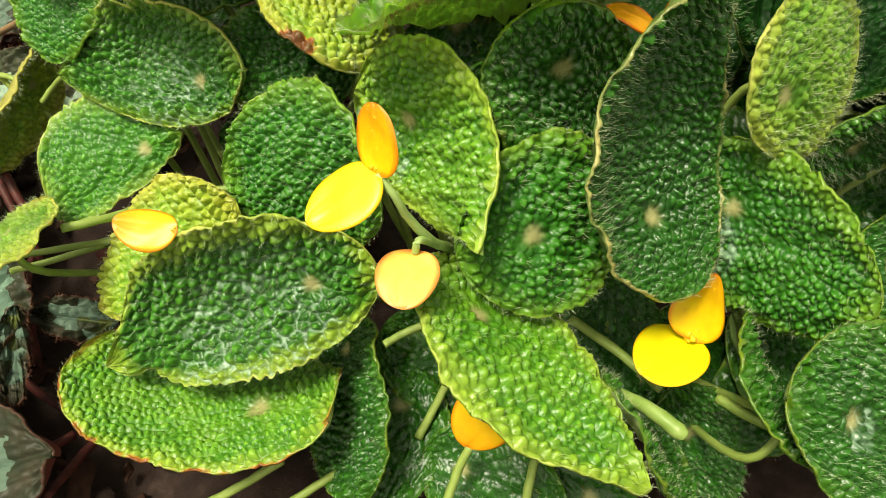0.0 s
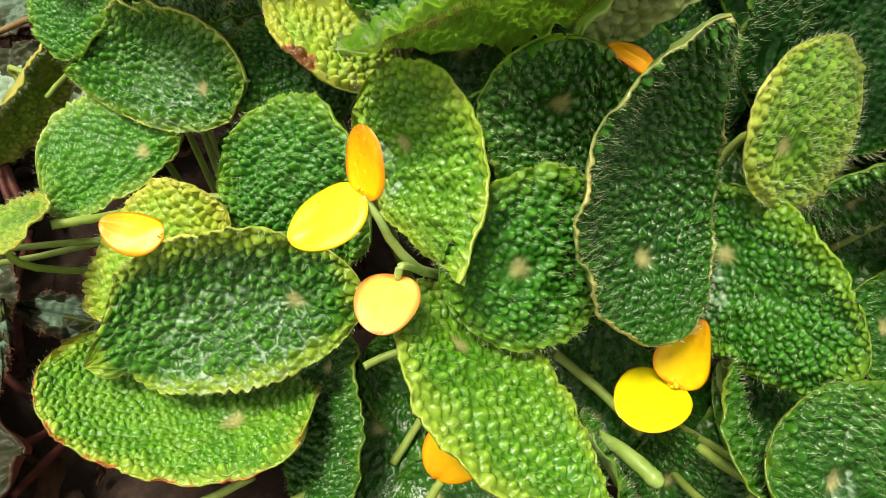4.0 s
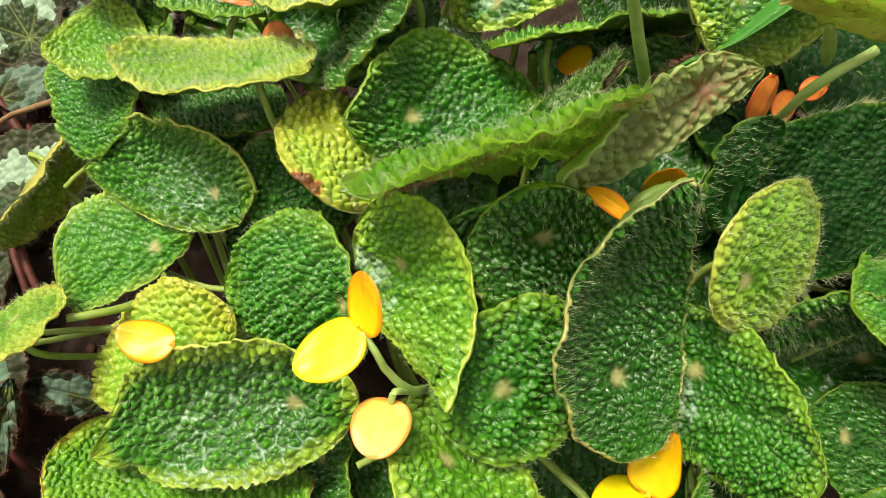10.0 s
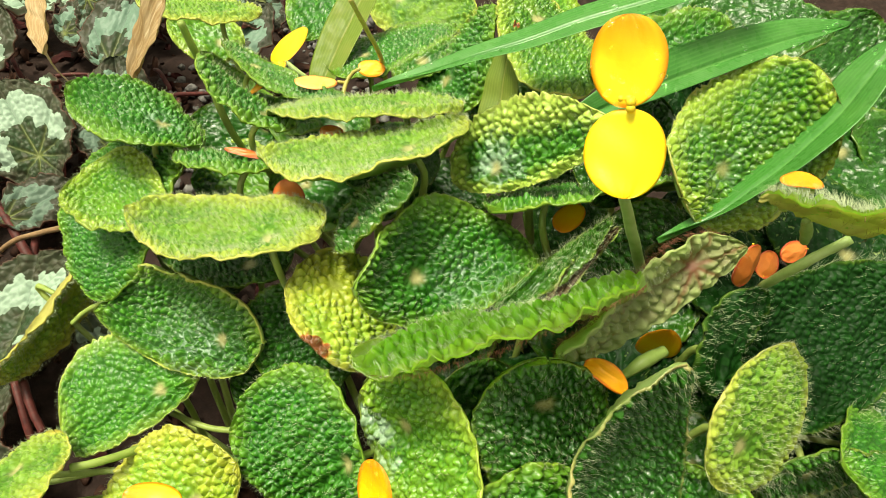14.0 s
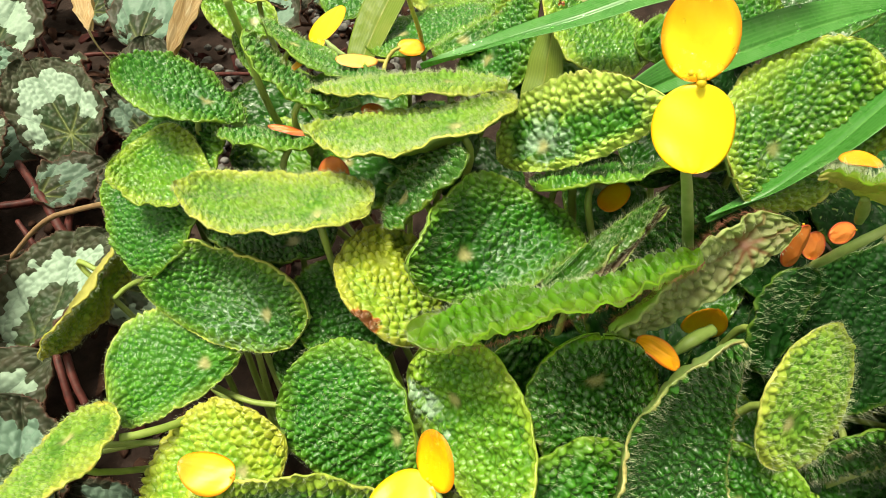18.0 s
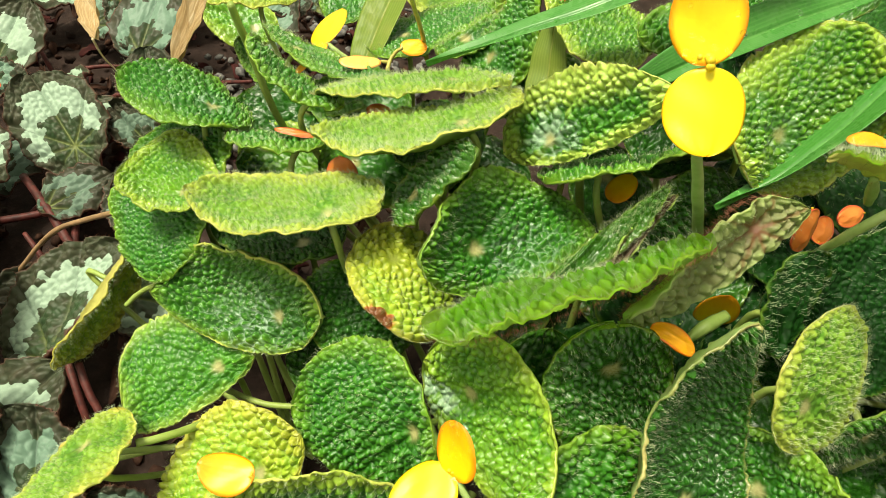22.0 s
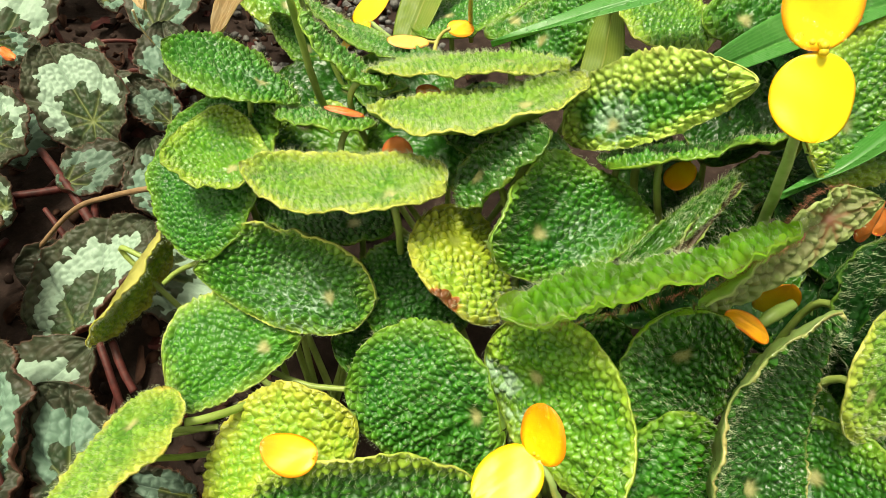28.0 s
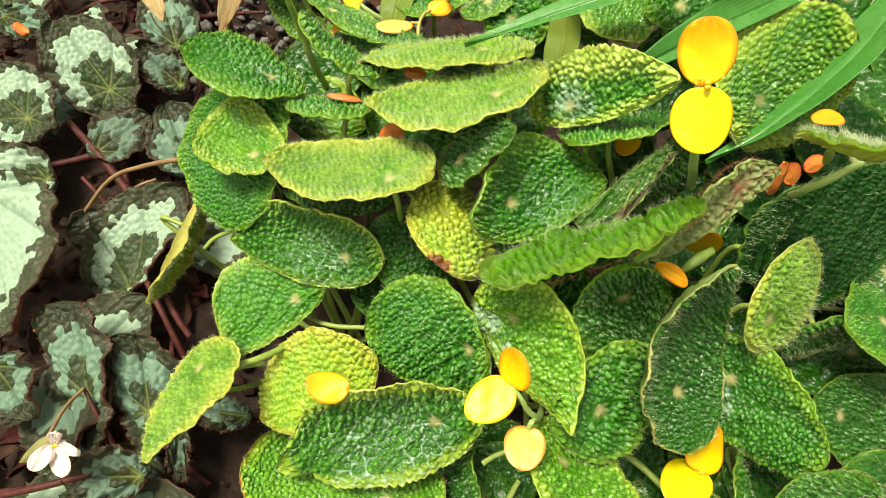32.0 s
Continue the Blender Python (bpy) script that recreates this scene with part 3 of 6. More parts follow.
quilted_leaf(plant, (-0.1185, 0.2399, 0.1303), (0.861, 0.539, -3.007), (0.0774, 0.2790, 0.0350, 0.0367, 0.51, 0.58, -0.17, 3.85, -2.40, -3.04, -0.06), MID, 15, crown=(-0.064, 0.179, 0.008))
quilted_leaf(plant, (-0.1036, 0.2107, 0.1377), (0.380, -0.182, -2.173), (0.0582, 0.5431, 0.0204, 0.0181, 0.37, 0.94, 23.69, 41.44, 20.67, 0.92, -0.15), LIGHT, 16, hem=1.4, hairs=3000, high=0.0016, hair_length=0.0022, crown=(-0.068, 0.168, 0.006))
quilted_leaf(plant, (-0.0416, 0.1801, 0.1619), (-0.378, -0.079, 1.439), (0.0725, 0.2562, 0.0178, 0.0236, 0.44, 0.70, 30.12, 3.14, 7.72, 3.12, 0.16), PALE, 17, hairs=4600, hair_length=0.0022, hem=1.1, fringe=0.15, high=0.0019, tooth=0.0009, crown=(-0.040, 0.238, 0.022))
quilted_leaf(plant, (-0.0562, 0.1952, 0.1306), (-0.278, -0.090, 1.200), (0.0604, 0.2746, 0.0156, 0.0206, 0.48, 0.68, 9.24, 2.05, 2.98, -1.15, 0.00), DARK, 18, hair_length=0.0021, hairs=750, crown=(-0.073, 0.177, 0.008))
quilted_leaf(plant, (0.0058, 0.1732, 0.1568), (0.079, 0.800, -1.048), (0.0693, 0.3734, 0.0258, 0.0169, 0.67, 0.70, 21.79, 22.01, 16.36, 14.15, 0.04), MID, 19, silver_sheen=(0.65, 0.37, 0.014, 0.9), crown=(0.018, 0.163, 0.018))
quilted_leaf(plant, (-0.0199, 0.1724, 0.1498), (-0.412, 0.198, -2.450), (0.0432, 0.3299, 0.0241, 0.0186, 0.53, 0.48, -22.37, -15.49, -11.71, 13.03, 0.01), YELLOW, 20, "yellowing quilted leaf with a browned edge", glow=0.85, spotted=0.25, scorch=(0.72, 0.98, 0.0038), size=0.0026, hairs=1300, crown=(0.013, 0.149, 0.016))
quilted_leaf(plant, (0.0442, 0.1422, 0.1874), (-0.893, 0.213, 1.481), (0.0733, 0.2806, 0.0193, 0.0387, 0.50, 0.48, 1.57, -20.00, 0.14, 3.71, 0.02), THIN, 21, hairs=1800, rust=2600, backed=1, tooth=0.0016, teeth=0.0058, size=0.003, wavy=1.8, hem=1.6, tail=0.004, spotted=0.0)
quilted_leaf(plant, (0.0825, 0.1638, 0.1825), (0.842, -0.855, 1.924), (0.0602, 0.2659, 0.0112, 0.0143, 0.62, 0.30, 43.46, 55.38, 8.26, 16.60, -0.23), GREYBACK, 22, "curled leaf showing its grey-green back", size=0.0033, high=0.0026, hairs=250, rust=2400, tooth=0.0022, teeth=0.0080, spotted=0.0)
quilted_leaf(plant, (0.0409, 0.1696, 0.1609), (0.401, -0.009, -0.937), (0.0461, 0.2800, 0.0040, 0.0052, 0.45, 0.55, 40.00, 29.75, 7.17, 0.32, -0.08), DARK, 23, "narrow folded hairy leaf", spotted=0.0, hem=1.3, hairs=1100, hair_length=0.003, fringe=0.3, high=0.002, veins=0.0, crown=(0.033, 0.150, 0.020))
quilted_leaf(plant, (0.0514, 0.1700, 0.1619), (0.597, 0.498, -0.545), (0.0360, 0.2800, 0.0042, 0.0020, 0.45, 0.55, 10.00, 10.00, 4.91, 0.02, 0.01), BROWNED, 54, "curled browned leaf back with a green edge", hairs=150, high=0.0014, veins=0.0, spotted=0.0)
quilted_leaf(plant, (0.0863, 0.2024, 0.1484), (1.602, -0.955, 1.726), (0.0537, 0.2796, 0.0244, 0.0247, 0.52, 0.62, -13.73, -14.80, 2.86, -3.81, -0.05), DARK, 24, hair_length=0.003, hairs=900, hem=1.3, crown=(0.095, 0.217, 0.041))
quilted_leaf(plant, (-0.0001, 0.2110, 0.1775), (-0.485, -0.141, 1.593), (0.0763, 0.2841, 0.0321, 0.0226, 0.56, 0.79, 19.87, -2.82, 8.38, 0.83, 0.19), PALE, 25, hairs=4600, hair_length=0.0022, hem=1.1, fringe=0.15, high=0.0019, tooth=0.0009, crown=(-0.030, 0.245, 0.027))
quilted_leaf(plant, (0.0293, 0.2079, 0.1748), (1.173, 0.026, -1.430), (0.0628, 0.2838, 0.0202, 0.0086, 0.46, 0.59, 12.35, 16.40, 8.95, 0.05, -0.00), BEADED, 26, tail=0.003, hem=2.1, silver_sheen=(0.3, 0.1, 0.0095, 1.6), high=0.0021, tooth=0.0015, teeth=0.0036, crown=(0.020, 0.142, 0.016))
quilted_leaf(plant, (0.0460, 0.2025, 0.1681), (-0.437, -0.582, -1.125), (0.0730, 0.2795, 0.0255, 0.0254, 0.50, 0.61, 2.68, 0.92, -2.94, 2.58, -0.00), MID, 27, crown=(0.106, 0.214, 0.036))
quilted_leaf(plant, (0.0974, 0.2006, 0.1879), (0.722, 0.627, -0.733), (0.0558, 0.3167, 0.0245, 0.0251, 0.45, 0.42, -26.63, -10.07, 17.03, 6.78, -0.17), MOTTLED, 28, size=0.0023, high=0.0021, hairs=1200, hem=1.5, silver_sheen=(0.3, 0.05, 0.008, 0.6), tooth=0.0014, crown=(0.111, 0.232, 0.043))
quilted_leaf(plant, (0.0997, 0.1285, 0.1489), (0.772, 0.768, -0.253), (0.0494, 0.2693, 0.0179, 0.0354, 0.58, 0.80, -8.55, -6.82, -11.29, 2.14, 0.34), PALE, 29, "pale green upright leaf", hem=1.0, hairs=1300, wavy=0.3, high=0.0015, crown=(0.077, 0.130, 0.020))
quilted_leaf(plant, (0.1231, 0.1627, 0.1404), (0.388, 0.447, -1.230), (0.0873, 0.2803, 0.0272, 0.0228, 0.47, 0.63, 9.42, 6.34, -0.11, -0.62, -0.34), SHADED, 30, hair_length=0.0040, hairs=620, high=0.0018, fringe=0.75, crown=(0.082, 0.128, 0.016))
quilted_leaf(plant, (0.0952, 0.1485, 0.1594), (0.736, 0.579, -0.223), (0.0343, 0.2800, 0.0133, 0.0065, 0.45, 0.55, 15.91, 15.06, 7.15, 6.72, 0.05), SHADED, 55, "dark bristly leaf edge with a bright green margin", hairs=300, hair_length=0.0030, fringe=0.2, high=0.0012, hem=0.7, spotted=0.0, crown=(0.085, 0.140, 0.020))
quilted_leaf(plant, (0.1346, 0.1365, 0.1197), (0.686, 1.579, -1.432), (0.0588, 0.2795, 0.0195, 0.0216, 0.50, 0.60, 4.61, -6.88, 0.03, -5.28, -0.02), DARK, 31, hair_length=0.003, hairs=900, hem=1.3, crown=(0.102, 0.117, 0.022))
quilted_leaf(plant, (0.1573, 0.1381, 0.1282), (-0.303, 0.468, -1.334), (0.0662, 0.3665, 0.0227, 0.0226, 0.69, 0.58, -7.82, -3.05, -10.23, 2.52, 0.06), MID, 32, hairs=500, size=0.0019, high=0.0014, crown=(0.080, 0.132, 0.019))
quilted_leaf(plant, (0.1507, 0.1119, 0.0917), (-0.021, 0.663, -1.708), (0.0623, 0.2569, 0.0241, 0.0219, 0.61, 0.47, 17.75, 11.43, -4.27, -6.53, -0.03), DARK, 33, hair_length=0.0021, hairs=750, crown=(0.088, 0.132, 0.024))
quilted_leaf(plant, (0.1136, 0.0606, 0.1084), (-0.067, 0.629, -1.732), (0.0735, 0.2558, 0.0292, 0.0253, 0.51, 0.54, 14.19, 10.16, -11.21, -2.43, -0.12), DARK, 34, tail=0.003, hem=1.2, silver_sheen=(0.3, 0.1, 0.006, 1.2), hairs=1000, hair_length=0.003, crown=(0.075, 0.141, 0.017))
quilted_leaf(plant, (-0.0180, 0.1017, 0.0609), (-1.475, -0.174, 2.838), (0.0694, 0.2815, 0.0266, 0.0256, 0.50, 0.59, 11.97, 4.52, -1.70, 4.15, -0.01), DARK, 35, hair_length=0.0021, hairs=750, crown=(0.015, 0.149, 0.024))
quilted_leaf(plant, (0.0930, 0.0727, 0.0576), (0.013, -1.637, 3.286), (0.0552, 0.3501, 0.0194, 0.0173, 0.62, 0.59, -8.97, -3.58, -0.11, 4.44, -0.01), DARK, 36, hair_length=0.0021, hairs=750, crown=(0.080, 0.127, 0.024))
quilted_leaf(plant, (0.0778, 0.0623, 0.0724), (0.501, 0.977, 1.464), (0.0583, 0.2761, 0.0193, 0.0187, 0.50, 0.60, -5.45, -10.63, 5.80, -3.66, 0.02), DARK, 37, hair_length=0.0021, hairs=750, crown=(0.096, 0.135, 0.016))
quilted_leaf(plant, (0.1061, 0.0630, 0.0935), (-0.258, 0.868, 0.102), (0.0504, 0.2793, 0.0207, 0.0207, 0.51, 0.55, -14.68, -9.08, 6.19, -13.53, -0.01), DARK, 38, hair_length=0.0021, hairs=750, crown=(0.090, 0.122, 0.022))
quilted_leaf(plant, (-0.0973, 0.2396, 0.1557), (0.003, 0.510, 1.302), (0.0583, 0.2755, 0.0195, 0.0233, 0.50, 0.69, -10.95, -12.28, -7.69, 12.78, 0.08), MID, 39, silver_sheen=(0.3, 0.1, 0.008, 0.9), crown=(-0.070, 0.171, 0.006))
quilted_leaf(plant, (-0.0622, 0.2269, 0.1509), (-0.391, 0.446, 1.552), (0.0386, 0.2804, 0.0147, 0.0147, 0.50, 0.60, -8.56, -7.44, 1.51, 2.69, 0.01), MID, 40, crown=(-0.013, 0.266, 0.034))
quilted_leaf(plant, (-0.0575, 0.2430, 0.1623), (-0.006, 0.502, 1.359), (0.0454, 0.2676, 0.0118, 0.0133, 0.50, 0.59, -19.40, -46.70, 19.43, -1.43, 0.03), MID, 41, crown=(-0.006, 0.268, 0.026))
quilted_leaf(plant, (-0.0753, 0.2910, 0.1525), (-0.423, -0.175, -2.255), (0.0824, 0.2800, 0.0096, 0.0105, 0.45, 0.60, 18.64, 21.58, 7.25, -7.88, 0.02), MID, 42, "folded dull green leaf with a pale margin", hairs=2200, high=0.0015, hem=0.9, fringe=0.3, tooth=0.0012, crown=(-0.012, 0.258, 0.034))
quilted_leaf(plant, (-0.0959, 0.3115, 0.1257), (0.034, 0.259, -2.256), (0.0955, 0.2800, 0.0103, 0.0100, 0.45, 0.60, 19.72, 19.69, 9.84, -0.25, -0.10), MID, 52, hairs=1300, high=0.0015, fringe=0.3, tooth=0.0012, crown=(-0.030, 0.262, 0.030))
quilted_leaf(plant, (-0.0008, 0.2808, 0.1675), (0.279, -0.119, -1.133), (0.0500, 0.2800, 0.0057, 0.0123, 0.45, 0.60, 19.28, 21.91, 8.32, -0.12, -0.02), MID, 53, hairs=1500, high=0.0016, fringe=0.3, crown=(-0.010, 0.262, 0.030))
quilted_leaf(plant, (-0.0044, 0.2411, 0.1741), (-0.352, 0.182, 1.396), (0.0769, 0.2795, 0.0174, 0.0189, 0.48, 0.64, -8.31, -17.88, -4.21, -0.53, -0.01), PALE, 43, hairs=4000, hair_length=0.0022, high=0.0018, hem=0.8, crown=(-0.015, 0.246, 0.025))
quilted_leaf(plant, (0.0096, 0.2683, 0.1674), (0.773, -0.352, -0.957), (0.0470, 0.2753, 0.0163, 0.0182, 0.47, 0.70, -35.47, -20.53, 9.47, 10.18, -0.14), MID, 44, crown=(-0.031, 0.253, 0.029))
quilted_leaf(plant, (-0.0286, 0.3039, 0.1535), (0.078, -0.257, -1.129), (0.0630, 0.2796, 0.0223, 0.0223, 0.50, 0.62, -0.59, -0.74, 0.32, 3.12, -0.00), MID, 45, hairs=1500, high=0.0014, hem=1.5, crown=(-0.018, 0.261, 0.033))
quilted_leaf(plant, (0.0426, 0.2765, 0.1920), (-0.338, 0.092, -2.925), (0.0758, 0.2814, 0.0216, 0.0190, 0.49, 0.55, -2.36, 5.30, 5.06, -5.76, 0.09), MOTTLED, 46, size=0.0024, scorch=(0.38, 0.57, 0.0012), high=0.0022, hairs=800, crown=(-0.008, 0.247, 0.028))
quilted_leaf(plant, (0.0715, 0.2404, 0.1980), (0.305, 0.234, -1.230), (0.0547, 0.2739, 0.0153, 0.0131, 0.47, 0.35, -2.71, -1.50, 1.70, -1.02, -0.21), MID, 47, crown=(0.107, 0.228, 0.040))
quilted_leaf(plant, (-0.0986, 0.3303, 0.1557), (-0.198, 0.199, 1.525), (0.0599, 0.2798, 0.0212, 0.0212, 0.50, 0.61, -4.11, -4.81, 1.83, -1.04, 0.01), PALE, 48, hairs=1200, high=0.002, crown=(-0.023, 0.263, 0.030))
quilted_leaf(plant, (0.1177, 0.1515, 0.2135), (-0.715, 0.690, 0.998), (0.0423, 0.2775, 0.0094, 0.0089, 0.50, 0.70, -9.43, -8.08, 4.29, -0.86, -0.01), THIN, 49, hairs=1800, hair_length=0.0034, rust=150, under=PALEBACK)
quilted_leaf(plant, (-0.0219, 0.1756, 0.1289), (0.325, -0.735, 2.133), (0.0435, 0.2748, 0.0210, 0.0208, 0.55, 0.37, 0.95, 3.40, -0.05, 1.30, 0.14), DARK, 50, hair_length=0.0021, hairs=750, crown=(0.029, 0.160, 0.020))
quilted_leaf(plant, (-0.0140, 0.1856, 0.1670), (0.848, -0.617, -1.509), (0.0416, 0.2801, 0.0116, 0.0130, 0.48, 0.68, 18.84, 20.97, -0.50, 0.67, 0.01), DARK, 51, hair_length=0.0021, hairs=750, crown=(0.033, 0.144, 0.018))

# leaves deeper in the bush, seen between the others; some have their shade in the colour
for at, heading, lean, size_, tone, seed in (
        ((0.1948, 0.2644, 0.1400), 151, (-0.13, -0.38), 0.055, SHADED, 260),
        ((0.1123, 0.1985, 0.1450), 313, (0.17, -0.33), 0.050, SHADED, 261),
        ((0.1299, 0.1968, 0.1350), 329, (0.22, -0.24), 0.050, SHADED, 262),
        ((0.0461, 0.1840, 0.1280), 329, (-0.28, -0.45), 0.050, SHADED, 263),
        ((0.0963, 0.1811, 0.1280), 269, (-0.26, -0.65), 0.045, SHADED, 264),
        ((0.1146, 0.2144, 0.1480), 174, (0.20, -0.21), 0.050, SHADED, 265),
        ((0.1514, 0.2154, 0.1500), 125, (-0.11, -0.33), 0.055, SHADED, 266),
        ((0.0690, 0.1748, 0.1300), 282, (-0.12, -0.32), 0.050, SHADED, 267),
        ((0.1981, 0.3009, 0.1700), 347, (0.17, -0.21), 0.060, SHADED, 268),
        ((0.1057, 0.2707, 0.1650), 100, (0.29, -0.25), 0.050, SHADED, 269),
        ((-0.0809, 0.2802, 0.1250), 200, (0.12, -0.35), 0.050, DARK, 280),
        ((-0.0469, 0.2820, 0.1300), 170, (-0.12, -0.35), 0.050, MID, 281),
        ((-0.0757, 0.2605, 0.1100), 190, (0.12, -0.35), 0.050, DARK, 282),
        ((-0.0179, 0.2557, 0.1200), 20, (-0.12, -0.35), 0.050, DARK, 283),
        ((-0.1264, 0.3664, 0.1200), 160, (0.12, -0.35), 0.045, LIGHT, 284),
        ((0.0096, 0.2551, 0.1200), 340, (-0.12, -0.35), 0.045, DARK, 285),
        ((-0.0460, 0.2678, 0.1100), 120, (0.12, -0.35), 0.045, DARK, 286),
        ((0.1527, 0.1694, 0.1000), 60, (0.10, -0.35), 0.055, SHADED, 290),
        ((0.1679, 0.1810, 0.1000), 30, (0.10, -0.35), 0.055, SHADED, 291),
        ((-0.0015, 0.0760, 0.0480), 261, (0.01, -0.21), 0.050, DARK, 200),
        ((0.0296, 0.0606, 0.0500), 339, (-0.25, -0.38), 0.050, DARK, 201),
        ((0.0696, 0.0993, 0.0620), 101, (0.18, -0.57), 0.055, DARK, 202),
        ((0.1040, 0.0956, 0.0550), 135, (0.22, -0.41), 0.050, DARK, 203),
        ((0.1265, 0.0909, 0.0660), 121, (-0.01, -0.46), 0.055, DARK, 204),
        ((-0.0225, 0.0994, 0.0450), 324, (0.17, -0.21), 0.050, DARK, 205),
        ((0.0138, 0.1011, 0.0500), 334, (0.28, -0.23), 0.050, DARK, 206),
        ((0.0531, 0.0620, 0.0500), 133, (-0.19, -0.38), 0.050, DARK, 207),
        ((0.1081, 0.1654, 0.1120), 109, (0.27, -0.35), 0.045, DARK, 208),
        ((0.0190, 0.1758, 0.1220), 253, (-0.22, -0.43), 0.045, DARK, 209),
        ((0.1559, 0.1845, 0.1200), 179, (0.00, -0.22), 0.060, DARK, 210),
        ((0.1522, 0.1411, 0.0950), 177, (-0.09, -0.55), 0.060, DARK, 211),
        ((-0.0825, 0.2235, 0.1000), 59, (0.08, -0.23), 0.050, DARK, 212),
        ((0.1714, 0.2476, 0.1550), 187, (0.05, -0.53), 0.060, DARK, 213),
        ((-0.0319, 0.2299, 0.1400), 358, (-0.00, -0.35), 0.050, MID, 214),
        ((-0.0804, 0.2621, 0.1150), 334, (-0.01, -0.55), 0.045, LIGHT, 215),
        ((0.0645, 0.2348, 0.1250), 291, (0.16, -0.56), 0.050, DARK, 216),
        ((0.0762, 0.2313, 0.1700), 249, (-0.02, -0.49), 0.050, DARK, 217),
        ((0.1241, 0.2798, 0.1950), 350, (-0.17, -0.22), 0.055, DARK, 218),
        ((0.1735, 0.2937, 0.1750), 61, (0.23, -0.48), 0.060, DARK, 219),
        ((-0.1277, 0.2643, 0.1050), 191, (-0.27, -0.24), 0.045, MID, 220),
        ((-0.0689, 0.3981, 0.1250), 266, (0.02, -0.28), 0.050, MID, 221),
        ((-0.0074, 0.3648, 0.1500), 344, (-0.07, -0.49), 0.060, PALE, 222),
        ((0.1866, 0.2655, 0.1650), 99, (0.28, -0.46), 0.055, DARK, 223),
        ((-0.0087, 0.2421, 0.1450), 228, (0.27, -0.24), 0.045, DARK, 224),
        ((0.0337, 0.2709, 0.1500), 179, (-0.06, -0.51), 0.050, MID, 225),
        ((0.1139, 0.3090, 0.1850), 1, (-0.24, -0.47), 0.050, MID, 226),
        ((0.0528, 0.3343, 0.1700), 290, (0.23, -0.24), 0.050, LIGHT, 227),
        ((0.1663, 0.1740, 0.1280), 105, (-0.25, -0.30), 0.060, DARK, 228),
        ((0.0277, 0.1411, 0.1180), 84, (0.07, -0.54), 0.050, DARK, 229),
        ((0.0950, 0.1459, 0.1080), 145, (-0.26, -0.33), 0.045, DARK, 230),
        ((0.1210, 0.1624, 0.1120), 182, (0.02, -0.33), 0.050, DARK, 231),
        ((0.1643, 0.0821, 0.0750), 210, (0.09, -0.48), 0.050, DARK, 232),
        ((0.0052, 0.0929, 0.0500), 31, (-0.00, -0.50), 0.050, DARK, 233),
        ((0.0692, 0.0901, 0.0550), 196, (0.04, -0.37), 0.050, DARK, 234),
        ((0.1228, 0.0847, 0.0600), 228, (-0.26, -0.55), 0.050, DARK, 235),
        ((0.1769, 0.2477, 0.1600), 340, (-0.07, -0.43), 0.060, DARK, 236),
        ((0.0833, 0.1885, 0.1300), 25, (-0.23, -0.35), 0.050, DARK, 237),
        ((0.0583, 0.1878, 0.1300), 274, (0.00, -0.38), 0.045, DARK, 238),
        ((-0.0405, 0.1687, 0.0860), 175, (0.26, -0.39), 0.045, DARK, 239)):
    up = Vector((lean[0], lean[1], 0.85)).normalized()
    fwd = Vector((math.cos(radians(heading)), math.sin(radians(heading)), 0))
    fwd = (fwd - up * fwd.dot(up)).normalized()
    side = fwd.cross(up)
    ax, an = Matrix((side, fwd, up)).transposed().to_quaternion().to_axis_angle()
    at = Vector(at) - fwd * size_ * 0.2
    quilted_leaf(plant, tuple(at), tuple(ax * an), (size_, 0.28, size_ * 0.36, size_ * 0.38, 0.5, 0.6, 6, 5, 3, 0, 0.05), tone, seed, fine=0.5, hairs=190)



# ---- flowers of the begonia ----
def petal_material(name, inner, outer, rim, flush=0.98):
    m, n, l, b = material(name)
    f = noise_tex(n, l, 300, 3)
    base = ramp(n, l, f, [(0.3, inner), (0.75, outer)])
    base = mix(n, l, attribute(n, "rim"), base, rim)
    base = mix(n, l, ramp(n, l, attribute(n, "along"), [(flush, (0, 0, 0)), (1.0, (0.75, 0.75, 0.75))]), base, rim)
    l.new(base, b.inputs["Base Color"])
    b.inputs["Roughness"].default_value = 0.38
    b.inputs["Subsurface Weight"].default_value = 0.15
    b.inputs["Subsurface Radius"].default_value = (0.003, 0.002, 0.0005)
    bump(n, l, b, noise_tex(n, l, 1500, 2), 0.15, 0.0002)
    return m


YELLOW_TEPAL = petal_material("tepal_yellow", (0.92, 0.76, 0.001), (0.95, 0.82, 0.002), (0.92, 0.48, 0.002))
GOLD_TEPAL = petal_material("tepal_gold", (0.92, 0.56, 0.001), (0.94, 0.66, 0.002), (0.85, 0.27, 0.002), 0.45)
FLUSHED_TEPAL = petal_material("tepal_yellow_orange_top", (0.92, 0.70, 0.001), (0.95, 0.76, 0.002), (0.90, 0.34, 0.002), 0.5)
PEACH_TEPAL = petal_material("tepal_peach", (0.95, 0.62, 0.09), (0.95, 0.68, 0.16), (0.85, 0.27, 0.05))
TANGERINE_TEPAL = petal_material("tepal_tangerine", (0.88, 0.36, 0.003), (0.92, 0.44, 0.006), (0.72, 0.18, 0.004))
ORANGE_TEPAL = petal_material("tepal_orange", (0.70, 0.18, 0.025), (0.80, 0.27, 0.05), (0.58, 0.09, 0.03))
WHITE_TEPAL = petal_material("tepal_white", (0.80, 0.74, 0.72), (0.86, 0.84, 0.82), (0.82, 0.62, 0.60))
OVARY = simple_leafy("ovary_green_brown", (0.16, 0.15, 0.04), (0.28, 0.26, 0.09), 220, 0.5)
